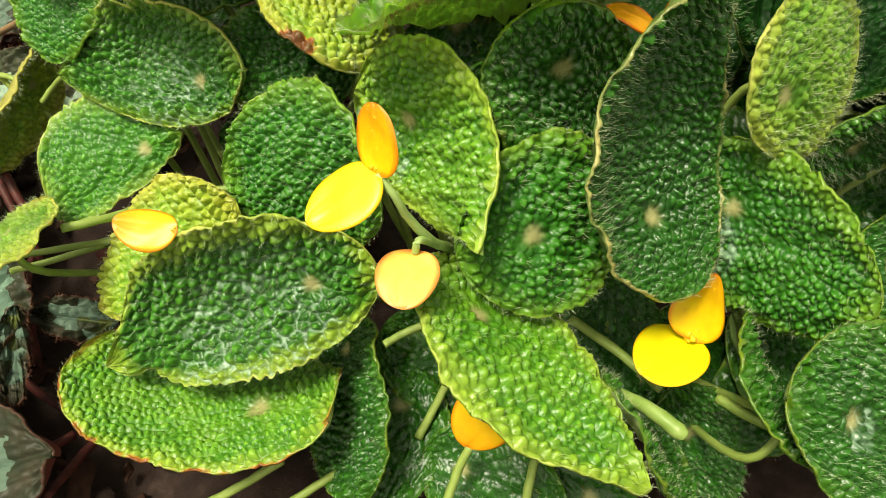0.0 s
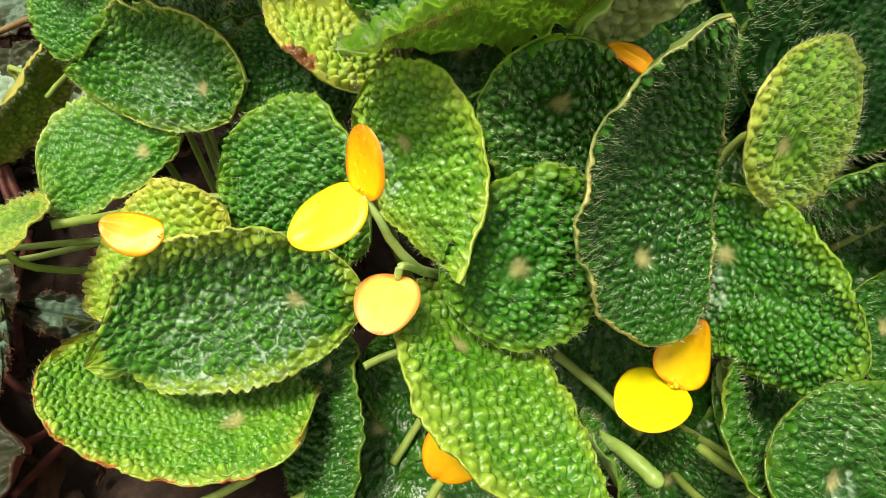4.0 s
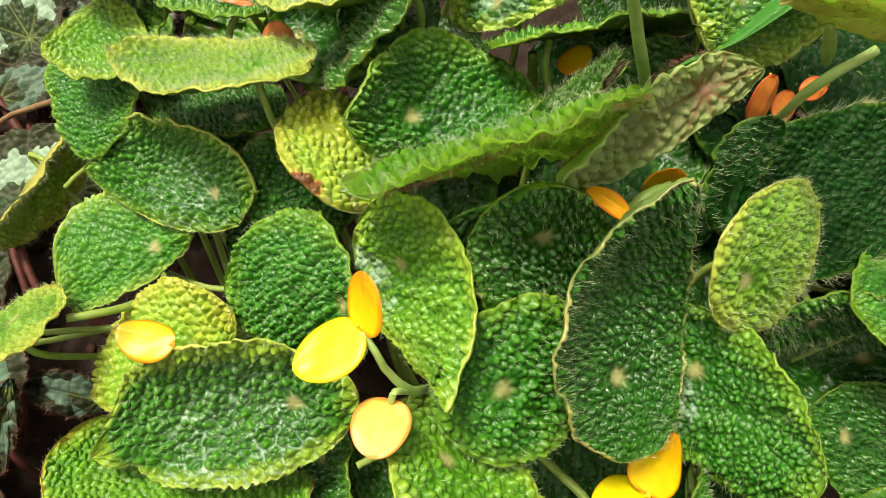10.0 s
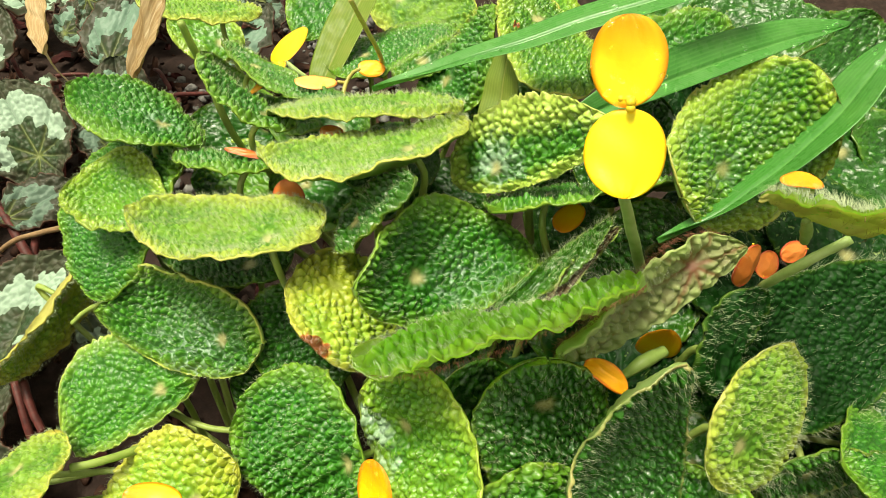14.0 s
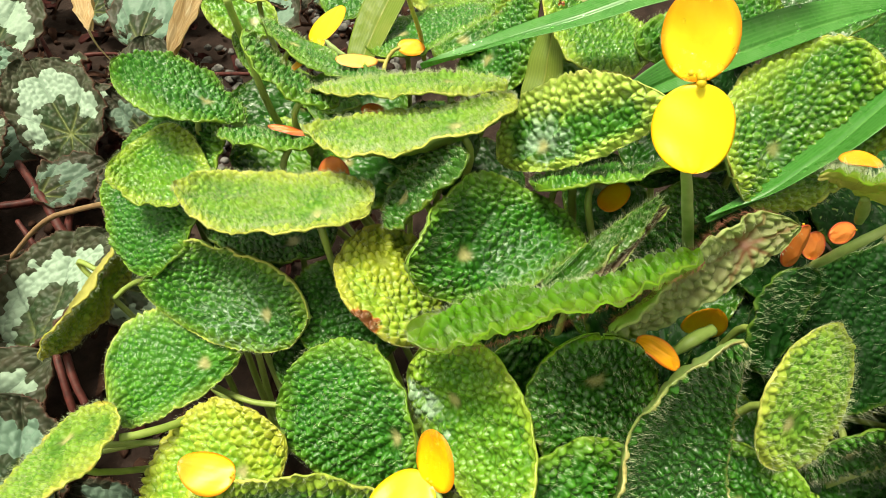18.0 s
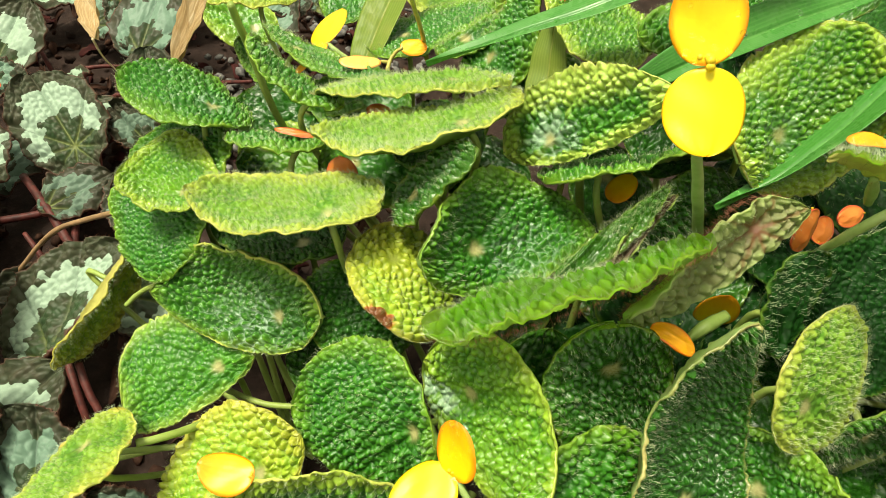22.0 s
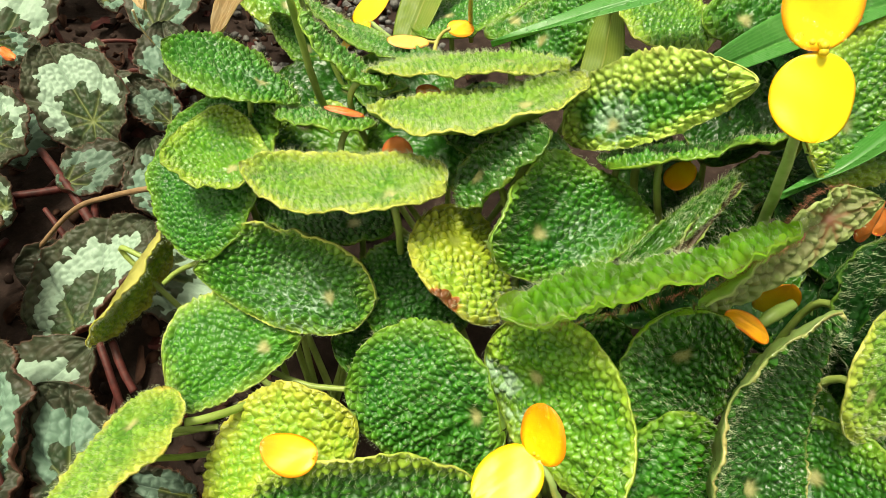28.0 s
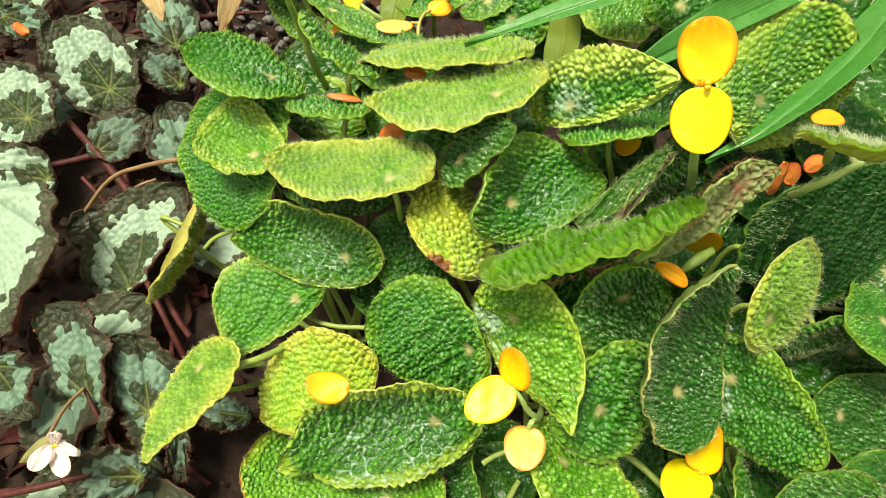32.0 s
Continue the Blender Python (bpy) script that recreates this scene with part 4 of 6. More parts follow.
STAMEN = simple_leafy("stamen_yellow", (0.80, 0.55, 0.01), (0.90, 0.66, 0.02), 900, 0.5)
DROP, n_, l_, b_ = material("water_drop")
b_.inputs["Base Color"].default_value = (1, 1, 1, 1)
b_.inputs["Roughness"].default_value, b_.inputs["IOR"].default_value = 0.02, 1.33
b_.inputs["Transmission Weight"].default_value = 1.0


def blade_mesh(name, shape, mats, ns, nu, thick, relief, seed, rim_width=0.0008):
    """A closed thin sheet: upper and lower side with a rim between, carrying relief."""
    s1 = (1 - np.cos(np.linspace(0.03, np.pi - 0.03, ns))) / 2
    s, u = np.meshgrid(s1, np.linspace(-1, 1, nu), indexing="ij")
    p, flat = sheet(shape, s, u)
    nrm = grid_normals(p)
    width = shape[2] + shape[3]
    rim_d = np.minimum((1 - np.abs(u)) * width / 2, np.minimum(s, 1 - s) * shape[0])
    taper = np.clip(rim_d / (thick * 1.5), 0.12, 1)[..., None]
    lift = relief(s, u, flat)[..., None]
    top = p + nrm * (lift + taper * thick / 2)
    low = p + nrm * (lift - taper * thick / 2)
    v = np.concatenate([top.reshape(-1, 3), low.reshape(-1, 3)])
    i = np.arange(ns * nu).reshape(ns, nu)
    j = i + ns * nu
    f = [np.stack([i[:-1, :-1], i[:-1, 1:], i[1:, 1:], i[1:, :-1]], -1).reshape(-1, 4), np.stack([j[:-1, :-1], j[1:, :-1], j[1:, 1:], j[:-1, 1:]], -1).reshape(-1, 4)]
    loop_i = np.concatenate([i[:, 0], i[-1, 1:], i[::-1, -1][1:], i[0, ::-1][1:-1]])
    loop_j = loop_i + ns * nu
    f.append(np.stack([loop_i, np.roll(loop_i, -1), np.roll(loop_j, -1), loop_j], -1))
    rim = np.clip(1.3 - rim_d / rim_width, 0, 1).reshape(-1)
    rho = np.sqrt(np.clip(u * u + ((s - 0.42) / 0.58) ** 2, 0, 2)).reshape(-1)
    faces = np.concatenate(f).tolist()
    ids = [0] * len(f[0]) + [len(mats) - 1] * len(f[1]) + [0] * len(f[2])
    return mesh_of(name, v, faces, mats, ids, fields={"rim": np.tile(rim, 2), "zone": np.tile(rho, 2), "along": np.tile(s.reshape(-1), 2), "across": np.tile(u.reshape(-1), 2)})


def placed(ob, at, rot, parent=None):
    m = Matrix.Translation(at) @ Matrix(turn(rot).tolist()).to_4x4()
    if parent is not None and parent.type != "EMPTY":
        m = parent.matrix_basis.inverted() @ m
    ob.matrix_basis = m
    return ob


def tepal(flower, at, rot, shape, mat, seed, label="", rim=0.0009, thick=0.0007):
    soft = lambda s, u, flat: 0.00006 * wave(u * 9, seed) * s + 0.0002 * wave(s * 3 + u, seed + 2)
    me = blade_mesh("tepal", shape, [mat], 30, 25, thick, soft, seed, rim)
    return placed(part_of("tepal", me, flower, label), at, rot, flower)


def knob(name, parent, at, radius, mat, seed, label="", flat=1.0, count=1):
    """A cluster of small uneven beads."""
    rng = random.Random(seed)
    bm = bmesh.new()
    for k in range(count):
        c = Vector(at) + Vector((rng.uniform(-1, 1), rng.uniform(-1, 1), rng.uniform(-0.3, 1))) * radius * (0 if count == 1 else 1.2)
        r = radius * (1 if count == 1 else rng.uniform(0.35, 0.6))
        made = bmesh.ops.create_icosphere(bm, subdivisions=2, radius=r, matrix=Matrix.Translation(c) @ Matrix.Diagonal((1, rng.uniform(0.8, 1.2), flat, 1)))
    me = bpy.data.meshes.new(name)
    bm.to_mesh(me)
    bm.free()
    me.materials.append(mat)
    me.polygons.foreach_set("use_smooth", np.full(len(me.polygons), True))
    return part_of(name, me, parent, label)


def flower(at, seed, label, count=9, radius=0.0013, mat=None):
    ob = knob("flower", plant, (0, 0, 0), radius, mat or STAMEN, seed, label, 1.0, count)
    ob.matrix_basis = Matrix.Translation(at)
    return ob


def stalk_of(fl, pts, radii, mat=PEDICEL, name="flower_stalk"):
    o = fl.matrix_basis.translation
    return lump(name, fl, [Vector(p) - o for p in pts], radii, mat, 7)


def drops(parent, pts, seed, label="clear raindrops lying on a tepal"):
    """Flat beads of water sitting on a surface: each is a place, an up direction and a radius."""
    bm = bmesh.new()
    for at, up, r in pts:
        q = Vector(up).to_track_quat("Z", "Y").to_matrix().to_4x4()
        bmesh.ops.create_icosphere(bm, subdivisions=2, radius=r, matrix=Matrix.Translation(at) @ q @ Matrix.Diagonal((1, 1.3, 0.3, 1)))
    me = bpy.data.meshes.new("water_film")
    bm.to_mesh(me)
    bm.free()
    me.materials.append(DROP)
    me.polygons.foreach_set("use_smooth", np.full(len(me.polygons), True))
    ob = new("water_film", me)
    m = parent.matrix_basis.copy()
    while parent.parent:
        parent = parent.parent
        m = parent.matrix_basis @ m
    ob.matrix_basis = m
    ob.visible_shadow = False
    return tagged(ob, label, "water", kind="stuff")


def wet(ob, count, seed, radius, span=(0.1, 0.9), label="clear raindrops lying on a tepal"):
    """Beads of water strewn over the upper side of a part."""
    rng = random.Random(seed)
    faces = [f for f in ob.data.polygons if f.index < len(ob.data.polygons) * 0.45]
    pts = []
    for _ in range(count):
        f = faces[int(rng.uniform(*span) * len(faces))]
        r = radius * rng.uniform(0.4, 1.2)
        pts.append((f.center + f.normal * r * 0.15, f.normal, r))
    return drops(ob, pts, seed, label)


bloom = flower((0.0021, 0.0973, 0.1600), 1, "open yellow flower with two broad tepals", 3, 0.0012)
tepal(bloom, (0.0018, 0.0978, 0.1600), (-0.233, -0.373, 2.118), (0.0182, 0.0184, 0.0075, 0.0074, 0.45, 0.58, -14.83, -11.77, 5.62, -2.33, 0.01), YELLOW_TEPAL, 1, "", 0.0003)
wet(tepal(bloom, (0.0023, 0.0968, 0.1600), (0.889, -0.701, -0.392), (0.0155, 0.0236, 0.0064, 0.0067, 0.42, 0.54, -2.98, 16.10, 9.74, -4.93, 0.01), GOLD_TEPAL, 2, "golden tepal with an orange edge", 0.0014), 16, 2, 0.0005)
stalk_of(bloom, ((0.0021, 0.0973, 0.1600), (0.0057, 0.094, 0.156), (0.008, 0.0931, 0.15), (0.0136, 0.0942, 0.138), (0.0192, 0.1051, 0.118)), (0.0009, 0.0009, 0.0010, 0.0012, 0.0014))
bud = flower((0.0092, 0.0893, 0.1424), 2, "peach-yellow hanging flower bud", 3, 0.0008)
tepal(bud, (0.0092, 0.0893, 0.1424), (-0.124, 0.121, 2.986), (0.0152, 0.0188, 0.0065, 0.0076, 0.38, 0.49, 29.29, 31.60, -7.43, 2.93, 0.02), PEACH_TEPAL, 3, "", 0.0012)
stalk_of(bud, ((0.0093, 0.0887, 0.143), (0.0102, 0.0901, 0.1455), (0.0136, 0.0939, 0.138)), (0.0009, 0.0009, 0.0010))
bud = flower((-0.0554, 0.1101, 0.1219), 3, "closed orange-yellow flower bud", 2, 0.0008)
tepal(bud, (-0.0554, 0.1101, 0.1219), (0.028, -0.143, 1.560), (0.0170, 0.0195, 0.0069, 0.0057, 0.50, 0.58, -35.29, -39.96, 26.91, 2.81, 0.08), GOLD_TEPAL, 4, "", 0.0009)
bloom = flower((0.0824, 0.0862, 0.1011), 4, "open yellow flower with stamens", 12, 0.0015)
tepal(bloom, (0.0833, 0.0877, 0.0988), (-0.127, 0.359, 2.234), (0.0229, 0.0229, 0.0103, 0.0088, 0.42, 0.52, 28.59, 23.48, 2.37, 13.95, 0.00), YELLOW_TEPAL, 5, "", 0.0004)
wet(tepal(bloom, (0.0816, 0.0857, 0.1018), (0.548, 0.163, -0.417), (0.0194, 0.0244, 0.0090, 0.0090, 0.38, 0.59, 0.74, -2.31, 1.94, -31.22, -0.02), GOLD_TEPAL, 6, "golden tepal", 0.001), 6, 6, 0.0005)
bloom = flower((0.0283, 0.0641, 0.1237), 5, "half-hidden golden flower", 2, 0.0008)
wet(tepal(bloom, (0.0283, 0.0641, 0.1237), (-0.094, -1.134, 2.332), (0.0199, 0.0200, 0.0077, 0.0074, 0.45, 0.49, -7.29, -9.71, -6.10, 0.56, 0.01), GOLD_TEPAL, 7, "", 0.0008), 6, 7, 0.0005)
bloom = flower((0.0480, 0.1543, 0.2377), 6, "tall upright yellow flower with two round tepals", 9, 0.0018)
wet(tepal(bloom, (0.0479, 0.1544, 0.2381), (0.915, -0.341, -0.108), (0.0182, 0.0159, 0.0074, 0.0079, 0.49, 0.47, -23.39, -20.18, 17.92, -5.29, -0.01), FLUSHED_TEPAL, 8, "wet yellow tepal with an orange top", 0.0012), 22, 8, 0.0006)
tepal(bloom, (0.0481, 0.1542, 0.2374), (0.572, 1.414, -2.779), (0.0185, 0.0141, 0.0085, 0.0085, 0.47, 0.51, -32.18, -33.64, 13.24, 16.91, -0.00), YELLOW_TEPAL, 9, "", 0.0003)
stalk_of(bloom, ((0.0483, 0.1572, 0.2350), (0.0500, 0.1560, 0.2285), (0.0515, 0.1515, 0.2205), (0.0621, 0.1623, 0.195), (0.0771, 0.1806, 0.16)), (0.0010, 0.0011, 0.0012, 0.0016, 0.0018))
bloom = flower((-0.0633, 0.2957, 0.1528), 7, "small yellow flower on a short stalk", 2, 0.0008)
tepal(bloom, (-0.0633, 0.2957, 0.1528), (0.169, -0.471, 0.003), (0.0262, 0.0203, 0.0098, 0.0080, 0.46, 0.70, -12.24, 14.67, -6.54, -7.30, 0.17), FLUSHED_TEPAL, 10, "", 0.0006)
tepal(bloom, (-0.0633, 0.2957, 0.1528), (-0.425, -0.460, 2.229), (0.0211, 0.0203, 0.0051, 0.0036, 0.41, 0.60, -12.24, 4.67, -6.54, -7.30, 0.17), GOLD_TEPAL, 31, "narrow hooked tepal", 0.0008)
stalk_of(bloom, ((-0.0626, 0.2962, 0.153), (-0.0573, 0.2934, 0.15), (-0.0501, 0.293, 0.145)), (0.0009, 0.0012, 0.0012))
bud = flower((-0.0356, 0.2716, 0.1601), 8, "pair of orange flower buds", 2, 0.0007)
tepal(bud, (-0.0356, 0.2716, 0.1601), (0.044, -0.037, 1.743), (0.0173, 0.0186, 0.0043, 0.0042, 0.46, 0.47, -10.96, -15.57, 7.03, 9.16, 0.03), PEACH_TEPAL, 11, "", 0.001)
tepal(bud, (-0.0284, 0.2847, 0.1598), (0.294, 0.364, -1.434), (0.0116, 0.0202, 0.0041, 0.0043, 0.45, 0.48, -9.51, -5.67, 2.50, -2.00, 0.00), GOLD_TEPAL, 12, "", 0.001)
stalk_of(bud, ((-0.0329, 0.2694, 0.155), (-0.0325, 0.2769, 0.157), (-0.0300, 0.2803, 0.16), (-0.0271, 0.2805, 0.162)), (0.0009, 0.0009, 0.0008, 0.0007), YELLOW_STEM)
stalk_of(bud, ((-0.0325, 0.2769, 0.157), (-0.0363, 0.2788, 0.156)), (0.0008, 0.0007), YELLOW_STEM)
bloom = flower((0.0647, 0.1336, 0.1639), 13, "orange flower bud", 2, 0.0006)
tepal(bloom, (0.0647, 0.1336, 0.1639), (0.377, 0.218, 0.925), (0.0132, 0.0200, 0.0039, 0.0042, 0.50, 0.48, 89.03, 76.07, -37.81, -11.02, -0.06), TANGERINE_TEPAL, 13, "", 0.0006, 0.0042)
bloom = flower((0.1057, 0.1788, 0.1774), 14, "fading orange tepal", 2, 0.0006)
tepal(bloom, (0.1057, 0.1788, 0.1774), (0.838, -2.161, 2.713), (0.0154, 0.0200, 0.0054, 0.0055, 0.51, 0.47, -24.31, -20.98, -0.57, -12.68, -0.02), ORANGE_TEPAL, 14, "", 0.0006, 0.0042)
bloom = flower((0.1198, 0.1859, 0.1560), 15, "fading orange tepal", 2, 0.0006)
tepal(bloom, (0.1198, 0.1859, 0.1560), (0.918, 0.039, 0.093), (0.0096, 0.0200, 0.0039, 0.0039, 0.50, 0.51, 2.95, 3.19, 10.22, -3.95, 0.00), ORANGE_TEPAL, 15, "", 0.0006, 0.0042)
bloom = flower((0.1280, 0.1879, 0.1690), 16, "fading orange tepal", 2, 0.0006)
tepal(bloom, (0.1280, 0.1879, 0.1690), (0.652, -0.682, 1.775), (0.0095, 0.0200, 0.0035, 0.0035, 0.51, 0.50, -16.74, -12.82, 7.62, 6.45, -0.02), ORANGE_TEPAL, 16, "", 0.0006, 0.0042)
bloom = flower((0.0822, 0.1636, 0.1390), 17, "yellow flower in shade", 2, 0.0006)
tepal(bloom, (0.0822, 0.1636, 0.1390), (1.701, 0.039, -0.216), (0.0167, 0.0200, 0.0066, 0.0069, 0.49, 0.53, 32.59, 41.14, -5.89, 3.98, -0.03), GOLD_TEPAL, 17, "", 0.0006)
bloom = flower((0.1078, 0.1741, 0.2082), 18, "orange-yellow flower", 2, 0.0006)
tepal(bloom, (0.1078, 0.1741, 0.2082), (0.012, 0.218, 2.156), (0.0126, 0.0200, 0.0046, 0.0047, 0.49, 0.51, 7.10, 10.34, 5.17, -19.66, 0.03), TANGERINE_TEPAL, 18, "", 0.0006)
bloom = flower((0.0594, 0.2086, 0.1611), 19, "yellow hanging flower", 2, 0.0006)
tepal(bloom, (0.0594, 0.2086, 0.1611), (-0.310, -0.207, 2.503), (0.0137, 0.0200, 0.0049, 0.0052, 0.50, 0.48, 7.42, 3.53, -0.23, 3.47, 0.00), GOLD_TEPAL, 19, "", 0.0006)
bloom = flower((-0.0288, 0.2465, 0.1538), 20, "orange bud", 2, 0.0006)
tepal(bloom, (-0.0288, 0.2465, 0.1538), (0.357, -0.416, 1.457), (0.0100, 0.0200, 0.0031, 0.0030, 0.50, 0.48, -0.91, 0.08, -0.64, 4.97, 0.01), ORANGE_TEPAL, 20, "", 0.0006, 0.0042)
bloom = flower((-0.0426, 0.2101, 0.1600), 21, "hanging orange tepal in shade", 2, 0.0006)
tepal(bloom, (-0.0426, 0.2101, 0.1600), (0.087, 1.740, -2.514), (0.0135, 0.02, 0.0056, 0.0056, 0.51, 0.50, 8, 8, 10, 6, 0.0), ORANGE_TEPAL, 21, "", 0.0006, 0.0016)
bloom = flower((-0.0574, 0.2324, 0.1507), 22, "withered orange tepal", 2, 0.0006)
tepal(bloom, (-0.0574, 0.2324, 0.1507), (0.258, -0.100, 1.444), (0.0155, 0.0200, 0.0018, 0.0018, 0.50, 0.51, 16.20, 6.03, -4.13, -3.76, -0.02), ORANGE_TEPAL, 22, "", 0.0006)

# loose petioles, fruits and runners among the leaves
for pts, radii in (
        (((-0.1446, 0.1333, 0.07), (-0.1295, 0.1358, 0.07), (-0.1016, 0.1395, 0.072)), (0.0013, 0.0012, 0.0012)),
        (((-0.1427, 0.1345, 0.06), (-0.13, 0.1367, 0.062), (-0.1074, 0.1424, 0.065)), (0.0012, 0.0012, 0.0012)),
        (((0.0549, 0.1023, 0.08), (0.0683, 0.0893, 0.082), (0.0771, 0.0771, 0.085)), (0.0015, 0.0015, 0.0014)),
        (((0.0947, 0.0761, 0.08), (0.1021, 0.0678, 0.085), (0.1094, 0.0629, 0.09)), (0.0015, 0.0015, 0.0014)),
        (((0.0152, 0.052, 0.06), (0.019, 0.0606, 0.065), (0.0225, 0.0659, 0.07)), (0.0015, 0.0014, 0.0013)),
        (((0.0388, 0.0517, 0.06), (0.0405, 0.0587, 0.065), (0.0421, 0.064, 0.07)), (0.0015, 0.0014, 0.0013)),
        (((0.0061, 0.0744, 0.05), (0.0118, 0.0831, 0.055), (0.0166, 0.0909, 0.06)), (0.0015, 0.0014, 0.0013)),
        (((-0.0022, 0.0901, 0.09), (0.0027, 0.0932, 0.09), (0.0093, 0.0953, 0.092)), (0.0012, 0.0012, 0.0011)),
        (((-0.0627, 0.055, 0.045), (-0.0495, 0.0602, 0.05), (-0.0365, 0.0664, 0.055)), (0.0016, 0.0015, 0.0014)),
        (((-0.0352, 0.0537, 0.05), (-0.026, 0.0596, 0.05), (-0.0192, 0.0639, 0.05)), (0.0014, 0.0014, 0.0013)),
        (((-0.1067, 0.1304, 0.093), (-0.0971, 0.1357, 0.09), (-0.0853, 0.1487, 0.08)), (0.0015, 0.0015, 0.0015)),
        (((-0.0854, 0.1604, 0.08), (-0.0702, 0.1556, 0.08), (-0.054, 0.1541, 0.082)), (0.0012, 0.0012, 0.0012)),
        (((-0.1369, 0.1942, 0.085), (-0.1311, 0.1971, 0.09), (-0.1196, 0.1953, 0.1)), (0.0011, 0.0011, 0.0011)),
        (((0.1276, 0.1461, 0.125), (0.1393, 0.1489, 0.12), (0.1568, 0.1519, 0.112)), (0.0010, 0.0010, 0.0011)),
        (((-0.0881, 0.2571, 0.19), (-0.0872, 0.2653, 0.165), (-0.0831, 0.266, 0.14), (-0.0791, 0.2702, 0.12)), (0.0014, 0.0015, 0.0016, 0.0016)),
        (((0.0427, 0.2115, 0.155), (0.0456, 0.2088, 0.14)), (0.0016, 0.0016))):
    lump("petiole", plant, pts, radii, STALK, 8)
lump("petiole", plant, ((0.1084, 0.1695, 0.17), (0.1065, 0.1594, 0.19), (0.1163, 0.1611, 0.2)), (0.0013, 0.0014, 0.0013), PEDICEL, 8, "pale green petiole")
POD = simple_leafy("fruit_pale_green", (0.22, 0.34, 0.06), (0.34, 0.46, 0.12), 200, 0.4)
lump("seed_capsule", plant, ((0.0616, 0.0751, 0.092), (0.0688, 0.0671, 0.098), (0.0745, 0.0607, 0.1), (0.0757, 0.0595, 0.1)), (0.0012, 0.0021, 0.0023, 0.0012), POD, 9, "pale green blunt seed capsule")
lump("seed_capsule", plant, ((0.0677, 0.1442, 0.155), (0.0731, 0.1475, 0.158), (0.08, 0.152, 0.158)), (0.0011, 0.0022, 0.0017), POD, 9, "pale green seed capsule")
lump("seed_capsule", plant, ((0.1028, 0.1617, 0.205), (0.108, 0.166, 0.197), (0.1116, 0.1692, 0.19)), (0.0010, 0.0017, 0.0012), POD, 9, "small green seed capsule")

# ---- grass blades that hang into the bed ----
def grass_material(name, c1, c2, pale, gloss=0.2):
    m, n, l, b = material(name)
    across = attribute(n, "across")
    w = n.new("ShaderNodeMath")
    w.operation, w.inputs[1].default_value = "MULTIPLY", 44.0
    l.new(across, w.inputs[0])
    sn = n.new("ShaderNodeMath")
    sn.operation = "SINE"
    l.new(w.outputs[0], sn.inputs[0])
    stripe = ramp(n, l, sn.outputs[0], [(0.0, c1), (0.9, c2)])
    f = noise_tex(n, l, 70, 4)
    base = mix(n, l, ramp(n, l, f, [(0.45, (0, 0, 0)), (0.75, (0.6, 0.6, 0.6))]), stripe, pale)
    away = n.new("ShaderNodeMath")
    away.operation = "ABSOLUTE"
    l.new(across, away.inputs[0])
    base = mix(n, l, ramp(n, l, away.outputs[0], [(0.0, (0.9, 0.9, 0.9)), (0.06, (0, 0, 0))]), base, pale)
    l.new(base, b.inputs["Base Color"])
    l.new(ramp(n, l, noise_tex(n, l, 260, 4), [(0.4, (gloss,) * 3), (0.65, (gloss + 0.22,) * 3)]), b.inputs["Roughness"])
    bump(n, l, b, sn.outputs[0], 0.12, 0.0001)
    let_through(n, l, b, base, 0.25)
    return m


GRASS = grass_material("grass_fresh", (0.070, 0.27, 0.040), (0.095, 0.32, 0.055), (0.17, 0.42, 0.10))
GRASS_PALE = grass_material("grass_yellow_green", (0.17, 0.26, 0.02), (0.21, 0.30, 0.03), (0.30, 0.33, 0.06), 0.5)
STRAW = grass_material("grass_dry", (0.46, 0.30, 0.13), (0.56, 0.40, 0.20), (0.70, 0.60, 0.40), 0.5)


def grass_blade(parent, at, rot, shape, mat, seed, label=""):
    keel = lambda s, u, flat: 0.0014 * np.abs(u) ** 0.9 + 0.00002 * np.sin(u * 44) - 0.0006 * np.exp(-(u / 0.07) ** 2) + 0.0004 * wave(s * 6, seed)
    if mat is STRAW:
        keel = lambda s, u, flat: 0.0026 * np.abs(u) ** 1.1 - 0.0012 + 0.0006 * wave(s * 11 + u * 3, seed) + 0.0003 * wave(u * 9 - s * 5, seed + 1)
    me = blade_mesh("blade", shape, [mat], 60, 31, 0.0004, keel, seed, 0.0004)
    return placed(part_of("blade", me, parent, label), at, rot)


grass_bed = grass = tagged(new("bamboo_grass"), "fresh green grass blades with raindrops", "grass")
grass_blade(grass, (0.1005, 0.2351, 0.2363), (-0.180, -0.358, 1.748), (0.1253, 0.0199, 0.0069, 0.0069, 0.50, 0.90, -12.10, -19.06, -0.33, -1.37, 0.06), GRASS, 49)
grass_blade(grass, (0.1345, 0.2401, 0.2172), (0.072, -0.256, 1.906), (0.1014, 0.0218, 0.0043, 0.0090, 0.64, 0.62, -6.16, 3.45, 0.15, 7.17, -0.10), GRASS, 50)
grass_blade(grass, (0.1375, 0.2171, 0.2234), (-1.034, -0.670, 1.881), (0.0871, 0.0200, 0.0104, 0.0103, 0.48, 0.96, 5.56, 7.79, 7.27, -3.37, 0.10), GRASS, 51)
grass = tagged(new("grass_tuft"), "broad yellow-green grass blades with water drops", "grass")
grass_blade(grass, (-0.0212, 0.3510, 0.1806), (-0.181, -0.438, 2.612), (0.0840, 0.0200, 0.0100, 0.0109, 0.49, 0.46, 19.05, 7.01, -4.19, -0.13, -0.09), GRASS_PALE, 52)
grass_blade(grass, (0.0272, 0.2342, 0.1629), (0.599, -0.467, -0.358), (0.0422, 0.0200, 0.0079, 0.0083, 0.49, 0.66, -4.38, -6.85, 5.40, 5.44, 0.00), GRASS_PALE, 53)
